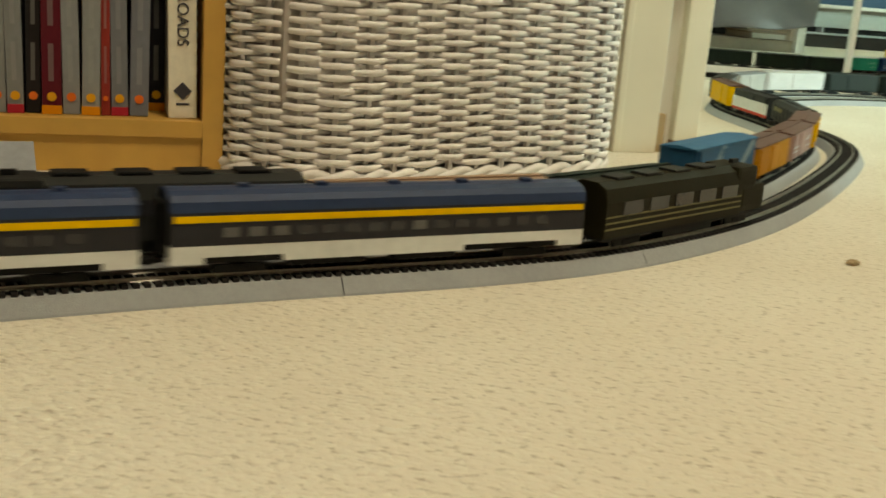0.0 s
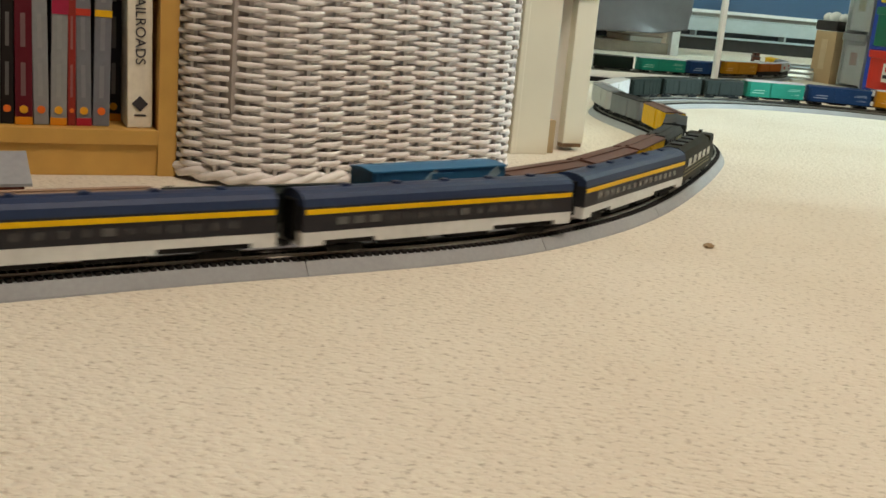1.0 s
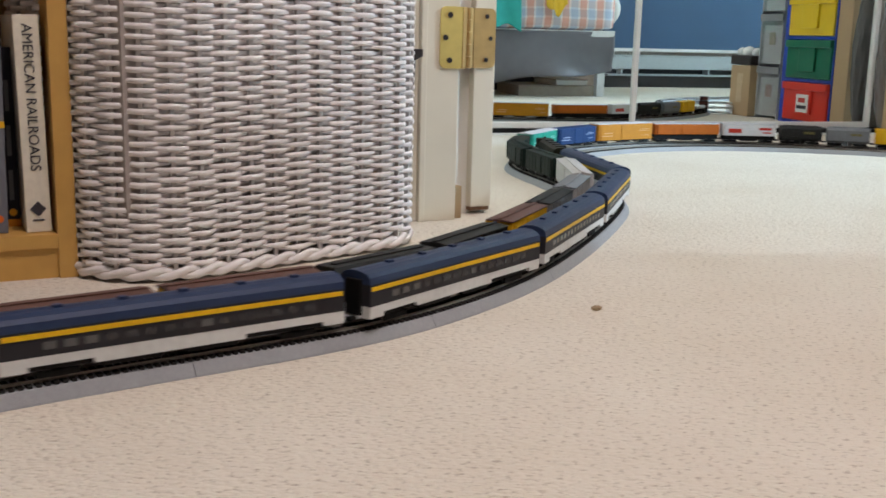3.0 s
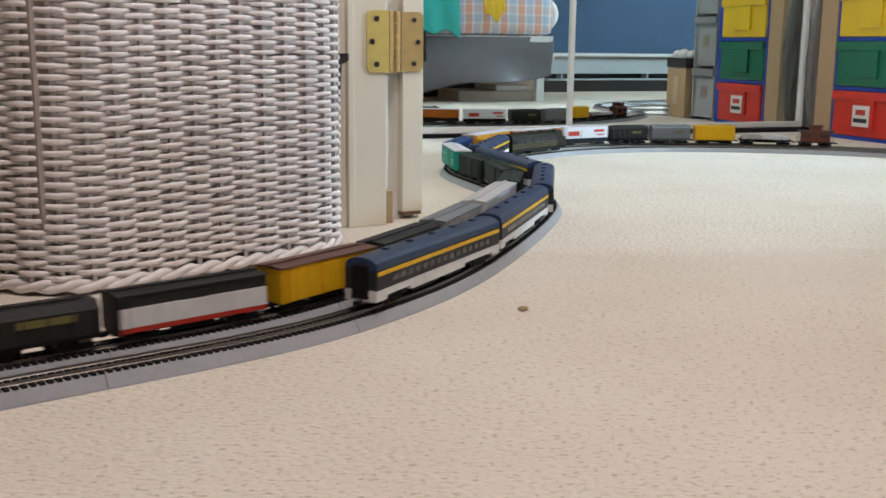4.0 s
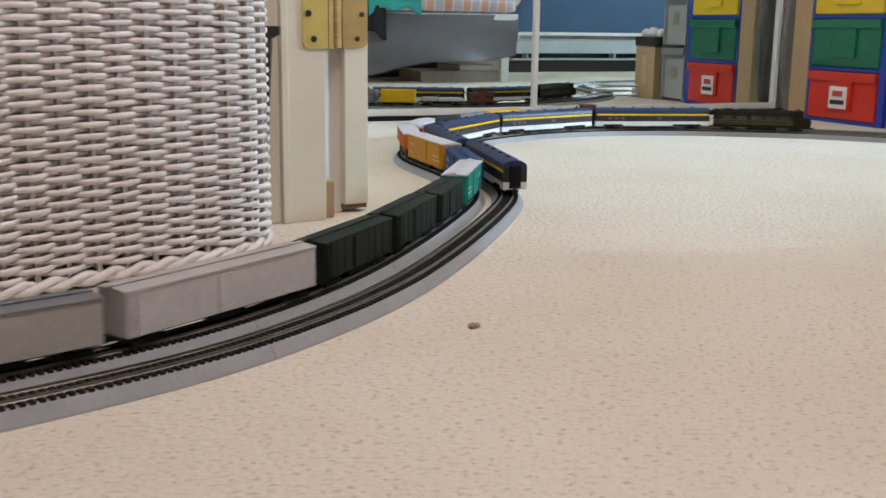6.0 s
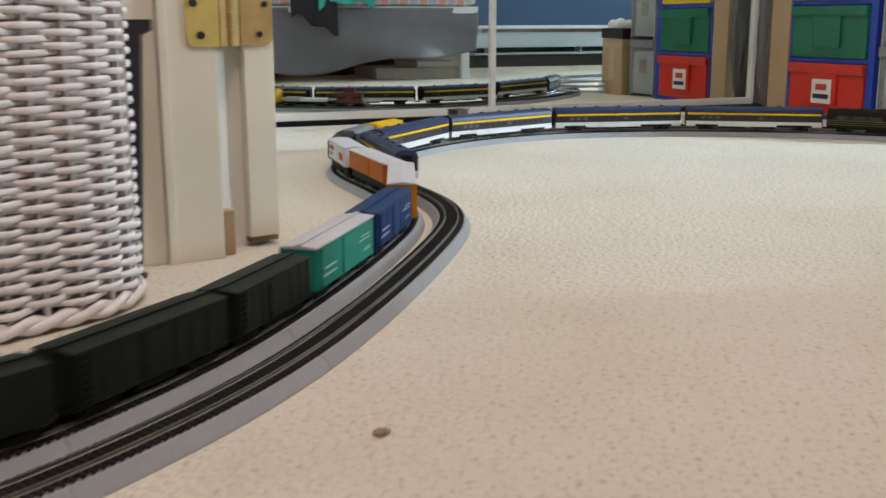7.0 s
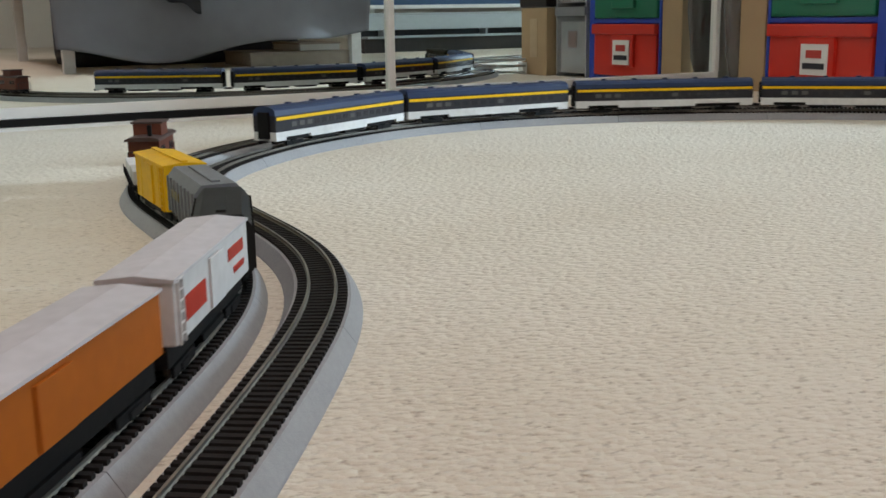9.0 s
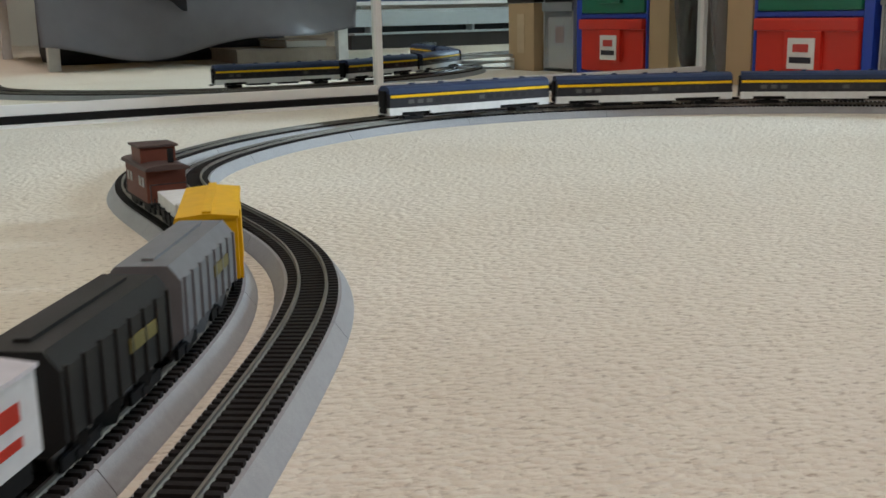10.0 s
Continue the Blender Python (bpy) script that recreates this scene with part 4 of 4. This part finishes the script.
def diesel(name, label, body_c, roof_c, length=0.235, stripes=True):
    t = thing(name, label, "locomotive", "locomotives")
    h = length / 2 - 0.004
    prof = [(-0.0175, 0.010), (-0.0178, 0.036), (-0.0150, 0.046), (-0.007, 0.0500), (0.007, 0.0500), (0.0150, 0.046), (0.0178, 0.036), (0.0175, 0.010)]
    body = extrude_profile(prof, -h, h - 0.040)
    part("body", body, body_c, t)
    nose = bmesh.new()
    box(nose, h - 0.042, h, -0.0170, 0.0170, 0.010, 0.0340, bevel=0.006)
    part("nose", nose, body_c, t)
    cab = bmesh.new()
    box(cab, h - 0.050, h - 0.018, -0.0172, 0.0172, 0.030, 0.0500, bevel=0.004)
    part("cab", cab, body_c, t)
    part("windscreen", boxes((h - 0.0185, h - 0.0172, -0.013, -0.001, 0.0385, 0.0455), (h - 0.0185, h - 0.0172, 0.001, 0.013, 0.0385, 0.0455)), GLASS_DARK, t)
    part("underframe", boxes((-h, h, -0.0165, 0.0165, 0.0075, 0.0102), (-0.035, 0.035, -0.015, 0.015, 0.002, 0.0078), bevel=0.0006), BLACK, t)
    for i in range(4):
        x = -h + 0.022 + i * 0.038
        part("roof_fan", boxes((x, x + 0.022, -0.008, 0.008, 0.0498, 0.0520), bevel=0.001), roof_c, t)
    for sy in (-1, 1):
        for i in range(5):
            x = -h + 0.02 + i * 0.034
            part("grille", boxes((x, x + 0.024, *sorted((sy * 0.0177, sy * 0.0184)), 0.026, 0.036)), GLASS_DARK, t)
        if stripes:
            for z in (0.016, 0.0205, 0.025):
                part("stripe", boxes((-h, h - 0.042, *sorted((sy * 0.0176, sy * 0.0181)), z, z + 0.0012)), tint("loco_line", (0.15, 0.13, 0.06)), t)
    part("horn", boxes((h - 0.036, h - 0.026, -0.002, 0.002, 0.050, 0.0535), bevel=0.0006), roof_c, t)
    running_gear(t, length, length * 0.33)
    return t


def boxcar(label, color, roof, length, high=0.046, logo=None, ribs=True, name="boxcar", walk_way=True, second=None, belly=0.0095):
    t = thing(name, label, "freight car", "freight cars")
    h = length / 2 - 0.005
    bm, ribs_at = bmesh.new(), []
    box(bm, -h, h, -0.0166, 0.0166, belly, high - 0.003, bevel=0.0005)
    if ribs:
        n = int(length / 0.016)
        for i in range(n):
            x = -h + 0.006 + i * (2 * h - 0.012) / (n - 1)
            ribs_at.append(x)
    part("body", bm, color, t)
    rib = mesh_of(boxes((-0.0006, 0.0006, -0.0004, 0.0004, belly + 0.002, high - 0.004)), "rib", color)
    for x in ribs_at:
        for sy in (-1, 1):
            shared("rib", rib, t, pose(x, sy * 0.01665, 0))
    part("roof", extrude_profile([(-0.0176, high - 0.0032), (-0.0174, high - 0.0018), (0.0, high), (0.0174, high - 0.0018), (0.0176, high - 0.0032)], -h - 0.001, h + 0.001), roof, t)
    if walk_way:
        part("roof_walk", boxes((-h, h, -0.0025, 0.0025, high + 0.0002, high + 0.0012)), roof, t)
    for sy in (-1, 1):
        part("door", boxes((-0.012, 0.013, *sorted((sy * 0.0166, sy * 0.0180)), belly + 0.001, high - 0.006), bevel=0.0003), color, t)
        part("ladder", boxes((h - 0.010, h - 0.0092, *sorted((sy * 0.0168, sy * 0.0184)), belly, high - 0.004), (h - 0.003, h - 0.0022, *sorted((sy * 0.0168, sy * 0.0184)), belly, high - 0.004), *[(h - 0.010, h - 0.0022, *sorted((sy * 0.0176, sy * 0.0183)), belly + 0.004 + k * 0.005, belly + 0.0046 + k * 0.005) for k in range(6)]), color, t)
        if second:
            part("lower_band", boxes((-h + 0.001, h - 0.001, *sorted((sy * 0.0167, sy * 0.0184)), belly + 0.0045, belly + (high - belly) * 0.62)), second, t)
            part("sill", boxes((-h + 0.001, h - 0.001, *sorted((sy * 0.0167, sy * 0.0182)), belly, belly + 0.0044)), RED, t, "red sill")
        if logo:
            for x0, x1, z0, z1 in ((-h + 0.012, -h + 0.045, 0.55, 0.80), (h - 0.050, h - 0.015, 0.25, 0.70), (-h + 0.012, -h + 0.035, 0.25, 0.38)):
                z = high - belly - 0.004
                solid = logo is RED
                for q in range(1 if solid else 2):
                    zq = z0 + (z1 - z0) * q / 2.6
                    part("lettering", boxes((x0, x1 - 0.006 * (q % 2), *sorted((sy * 0.0166, sy * 0.0171)), belly + z * zq, belly + z * (zq + (z1 - z0) * (0.9 if solid else 0.12)))), logo, t)
    part("underframe", boxes((-h, h, -0.012, 0.012, 0.0072, belly), (-0.02, 0.02, -0.014, 0.014, 0.004, 0.0078), bevel=0.0004), BLACK, t)
    running_gear(t, length, length / 2 - 0.028)
    return t


def hopper(label, color, length, high=0.047):
    t = thing("hopper_car", label, "freight car", "freight cars")
    h = length / 2 - 0.005
    bm = extrude_profile([(-0.0172, 0.014), (-0.0176, high - 0.007), (-0.012, high), (0.012, high), (0.0176, high - 0.007), (0.0172, 0.014), (0.010, 0.0085), (-0.010, 0.0085)], -h, h)
    part("body", bm, color, t)
    for x in (-h * 0.6, 0.0, h * 0.6):
        c = bmesh.new()
        cylinder(c, 0.012, 0.011, pose(x, 0, 0.0055), 4, r2=0.016)
        part("chute", c, color, t)
    for i in range(8):
        x = -h + 0.004 + i * (2 * h - 0.008) / 7
        part("rib", boxes((x - 0.0007, x + 0.0007, -0.0187, 0.0187, 0.014, high - 0.006)), color, t)
    part("hatch", boxes((-h + 0.01, h - 0.01, -0.003, 0.003, high, high + 0.0014)), color, t)
    for sy in (-1, 1):
        part("lettering", boxes((-h + 0.02, -0.005, *sorted((sy * 0.0177, sy * 0.0185)), 0.027, 0.033)), tint("hopper_mark", (0.16, 0.14, 0.05)), t)
    running_gear(t, length, length / 2 - 0.026)
    return t


def flatcar(label, deck, length, loads):
    t = thing("flat_car", label, "freight car", "freight cars")
    h = length / 2 - 0.005
    part("deck", boxes((-h, h, -0.0166, 0.0166, 0.0095, 0.0135), (-h * 0.6, h * 0.6, -0.006, 0.006, 0.005, 0.0096), bevel=0.0005), deck, t)
    for x0, x1, z1, c in loads:
        part("load", boxes((x0 * h, x1 * h, -0.0150, 0.0150, 0.0136, z1), bevel=0.0012), c, t)
    for i in range(7):
        for sy in (-1, 1):
            x = -h + 0.006 + i * (2 * h - 0.012) / 6
            part("stake", boxes((x - 0.0008, x + 0.0008, *sorted((sy * 0.0166, sy * 0.0176)), 0.0085, 0.0175)), deck, t)
    running_gear(t, length, length / 2 - 0.026)
    return t


def blue_car(length):
    t = boxcar("model freight car in bright blue with pale diagonal bands", tint("car_blue", (0.022, 0.10, 0.21)), tint("car_blue_roof", (0.03, 0.13, 0.26)), length, 0.056, ribs=False, walk_way=False)
    band = tint("car_pale_band", (0.20, 0.29, 0.36))
    for sy in (-1, 1):
        for x in (-0.045, 0.03):
            bm = bmesh.new()
            box(bm, -0.004, 0.004, -0.0004, 0.0004, -0.030, 0.030, m=pose(x, sy * 0.0172, 0.0325, 0, -52, 0))
            part("diagonal_band", bm, band, t)
    return t


def caboose(length):
    t = thing("caboose", "model caboose in red-brown with a cupola", "caboose", "freight cars")
    c, r = tint("caboose_brown", (0.13, 0.040, 0.025)), tint("caboose_roof", (0.07, 0.045, 0.04))
    h = length / 2 - 0.005
    part("body", boxes((-h + 0.008, h - 0.008, -0.0160, 0.0160, 0.0100, 0.0370), bevel=0.0006), c, t)
    part("roof", extrude_profile(rounded_roof(0.0365, 0.0365, 0.0045), -h, h), r, t)
    part("cupola", boxes((-0.016, 0.016, -0.0145, 0.0145, 0.0385, 0.0520), bevel=0.0006), c, t)
    part("cupola_roof", boxes((-0.018, 0.018, -0.0165, 0.0165, 0.0520, 0.0540), bevel=0.0006), r, t)
    for sy in (-1, 1):
        for x in (-0.027, -0.016, 0.016, 0.027):
            part("window", boxes((x - 0.004, x + 0.004, *sorted((sy * 0.0160, sy * 0.0164)), 0.022, 0.030)), GLASS_DARK, t)
    for x in (-h, h - 0.0008):
        part("railing", boxes((x, x + 0.0008, -0.015, -0.0142, 0.010, 0.026), (x, x + 0.0008, 0.0142, 0.015, 0.010, 0.026), (x, x + 0.0008, -0.015, 0.015, 0.0252, 0.026)), DARK_METAL, t)
    part("stack", boxes((0.03, 0.034, 0.004, 0.008, 0.040, 0.052)), BLACK, t)
    part("platform", boxes((-h, h, -0.016, 0.016, 0.0080, 0.0100)), BLACK, t)
    running_gear(t, length, length / 2 - 0.026)
    return t


OLIVE = tint("loco_dark_green", (0.014, 0.012, 0.005), 0.6, 0.12)
GREY_MID = tint("car_grey", (0.17, 0.18, 0.19))
GREY_PALE = tint("car_pale_grey", (0.42, 0.41, 0.39))
GREY_LIGHT = tint("car_light_grey", (0.55, 0.54, 0.54))
BROWN = tint("car_brown", (0.12, 0.065, 0.05))
ROOF_PALE = tint("roof_pale", (0.52, 0.51, 0.53))
ORANGE = tint("car_orange", (0.48, 0.20, 0.010))
ORANGE_RED = tint("car_orange_red", (0.42, 0.11, 0.010))
MUSTARD = tint("car_yellow", (0.70, 0.40, 0.008))
DKGREEN = tint("car_dark_green", (0.008, 0.015, 0.011))
AQUA = tint("car_aqua", (0.015, 0.25, 0.18))
NAVY = tint("car_navy", (0.010, 0.040, 0.13))
WHITE_CAR = tint("car_white", (0.62, 0.62, 0.62))
RED = tint("car_red", (0.45, 0.035, 0.02))
CHAR = tint("car_charcoal", (0.020, 0.021, 0.020))
TAN = tint("car_tan", (0.35, 0.24, 0.17))
PINK = tint("car_faded_pink", (0.40, 0.26, 0.23))

# freight train from its head, with the place of each car's head end at 5 s
FREIGHT = []


def freight(start, end, make):
    FREIGHT.append((start, end, make(end - start - 0.004)))


freight(0.52, 0.745, lambda n: diesel("diesel_locomotive", "model diesel locomotive in grey and black", GREY_MID, BLACK, n, False))
freight(0.745, 0.97, lambda n: diesel("diesel_locomotive", "model diesel locomotive in black with a silver nose", CHAR, BLACK, n, False))
freight(0.97, 1.17, lambda n: boxcar("model reefer with tan roof and yellow sides", MUSTARD, TAN, n, 0.042))
freight(1.17, 1.34, lambda n: boxcar("model gondola in very dark green", DKGREEN, DKGREEN, n, 0.040))
freight(1.34, 1.51, blue_car)
freight(1.51, 1.67, lambda n: boxcar("model reefer with brown roof and orange sides", ORANGE, BROWN, n, 0.043))
freight(1.67, 1.83, lambda n: boxcar("model boxcar in faded pink-brown", PINK, BROWN, n, 0.043, WHITE_CAR))
freight(1.83, 1.99, lambda n: boxcar("model reefer with brown roof and yellow sides", MUSTARD, BROWN, n, 0.043))
freight(1.99, 2.15, lambda n: hopper("model hopper car in black", CHAR, n, 0.042))
freight(2.15, 2.31, lambda n: boxcar("model boxcar, dark above white with red sill", CHAR, CHAR, n, 0.044, None, False, second=WHITE_CAR))
freight(2.31, 2.465, lambda n: boxcar("model reefer with brown roof and golden yellow sides", MUSTARD, BROWN, n, 0.046))
freight(2.465, 2.62, lambda n: boxcar("model boxcar in plain mid grey", GREY_MID, CHAR, n, 0.046))
freight(2.62, 2.785, lambda n: boxcar("model boxcar in weathered pale grey", GREY_PALE, GREY_MID, n, 0.047))
freight(2.785, 3.01, lambda n: boxcar("model boxcar in light grey with a pale roof", GREY_LIGHT, GREY_PALE, n, 0.048, None, False))
freight(3.01, 3.17, lambda n: boxcar("model boxcar in very dark green", DKGREEN, DKGREEN, n, 0.047))
freight(3.17, 3.33, lambda n: boxcar("model boxcar in very dark green", DKGREEN, DKGREEN, n, 0.047))
freight(3.33, 3.47, lambda n: boxcar("model boxcar in very dark green", DKGREEN, DKGREEN, n, 0.046))
freight(3.47, 3.645, lambda n: boxcar("model boxcar in aqua green with a white roof", AQUA, ROOF_PALE, n, 0.050, tint("white_line_mark", (0.35, 0.6, 0.52)), False))
freight(3.645, 3.82, lambda n: boxcar("model boxcar in navy blue with pale lettering", NAVY, NAVY, n, 0.049, tint("pale_blue_mark", (0.35, 0.42, 0.55)), True))
freight(3.82, 4.02, lambda n: boxcar("model container car in orange with a pale roof", ORANGE, ROOF_PALE, n, 0.053, tint("pale_orange_mark", (0.62, 0.36, 0.16)), False, walk_way=False))
freight(4.02, 4.22, lambda n: boxcar("model container car in orange-red with a pale roof", ORANGE_RED, ROOF_PALE, n, 0.050, None, False, walk_way=False, belly=0.020))
freight(4.22, 4.375, lambda n: boxcar("model container car in white with red panels", WHITE_CAR, ROOF_PALE, n, 0.050, RED, False, walk_way=False, belly=0.018))
freight(4.375, 4.495, lambda n: hopper("model covered hopper in dark grey", CHAR, n))
freight(4.495, 4.615, lambda n: hopper("model covered hopper in grey", GREY_MID, n))
freight(4.615, 4.735, lambda n: boxcar("model boxcar in bright yellow", MUSTARD, MUSTARD, n, 0.048))
freight(4.735, 4.885, lambda n: flatcar("model flat car with pale slabs of load", BLACK, n, ((-0.9, 0.15, 0.024, WHITE_CAR), (0.2, 0.9, 0.026, GREY_PALE))))
freight(4.885, 4.99, caboose)

PASSENGER = []
loco = diesel("diesel_locomotive", "model streamlined diesel locomotive in dark olive green", OLIVE, CHAR, 0.238)
first = coach()
PASSENGER.append((0.121, loco, 0.238))
for i in range(5):
    car = first if i == 0 else copy_thing(first, Matrix())
    PASSENGER.append((-(i + 0.5) * 0.306, car, 0.296))

lay_track(INNER, "double-track freight line of grey roadbed sections on the carpet", (2.2, 3.9))
lay_track(OUTER, "passenger line of grey roadbed sections with dark ties", (2.1, 3.9))


def on_line(line, s, half, turn):
    """The pose of a car whose two trucks stand on the line, half a wheelbase each side of s."""
    a, b = line.at(s + half), line.at(s - half)
    mid, w = (a + b) / 2, (a - b)
    return pose(mid[0], mid[1], RAIL_TOP, 0, 0, math.degrees(math.atan2(w[1], w[0])) + turn)


def motions():
    times = [0.2 * k for k in range(51)]
    for rel, car, length in PASSENGER:
        rows = []
        for t in times:
            s = np.interp(t, PASS_T, PASS_S) + rel
            rows.append((t, on_line(OUTER, s + OUTER.start, length * 0.34, 0)))
        walk(car, rows)
    for s0, s1, car in FREIGHT:
        rows = []
        for t in times:
            s = (s0 + s1) / 2 + np.interp(t, FREIGHT_T, FREIGHT_S)
            rows.append((t, on_line(INNER, s + INNER.start, (s1 - s0) / 2 - 0.028, 180)))
        walk(car, rows)


PASS_T, PASS_S = smooth_line([(0, 2.53), (0.5, 2.73), (1, 2.935), (1.5, 3.145), (2.5, 3.52), (3, 3.71), (4.5, 4.34), (5, 4.57), (6.5, 5.03), (7.5, 5.32), (8, 5.43), (8.5, 5.51), (9, 5.64), (9.5, 5.78), (10, 5.95)], 0.3, 0.05).T
FREIGHT_T, FREIGHT_S = smooth_line([(0, 1.35), (1, 1.055), (2.5, 0.635), (4.5, 0.05), (5, -0.08), (6.5, -0.45), (7, -0.58), (7.5, -0.695), (8, -0.82), (8.5, -0.93), (9, -1.07), (9.5, -1.19), (10, -1.32)], 0.3, 0.05).T

motions()
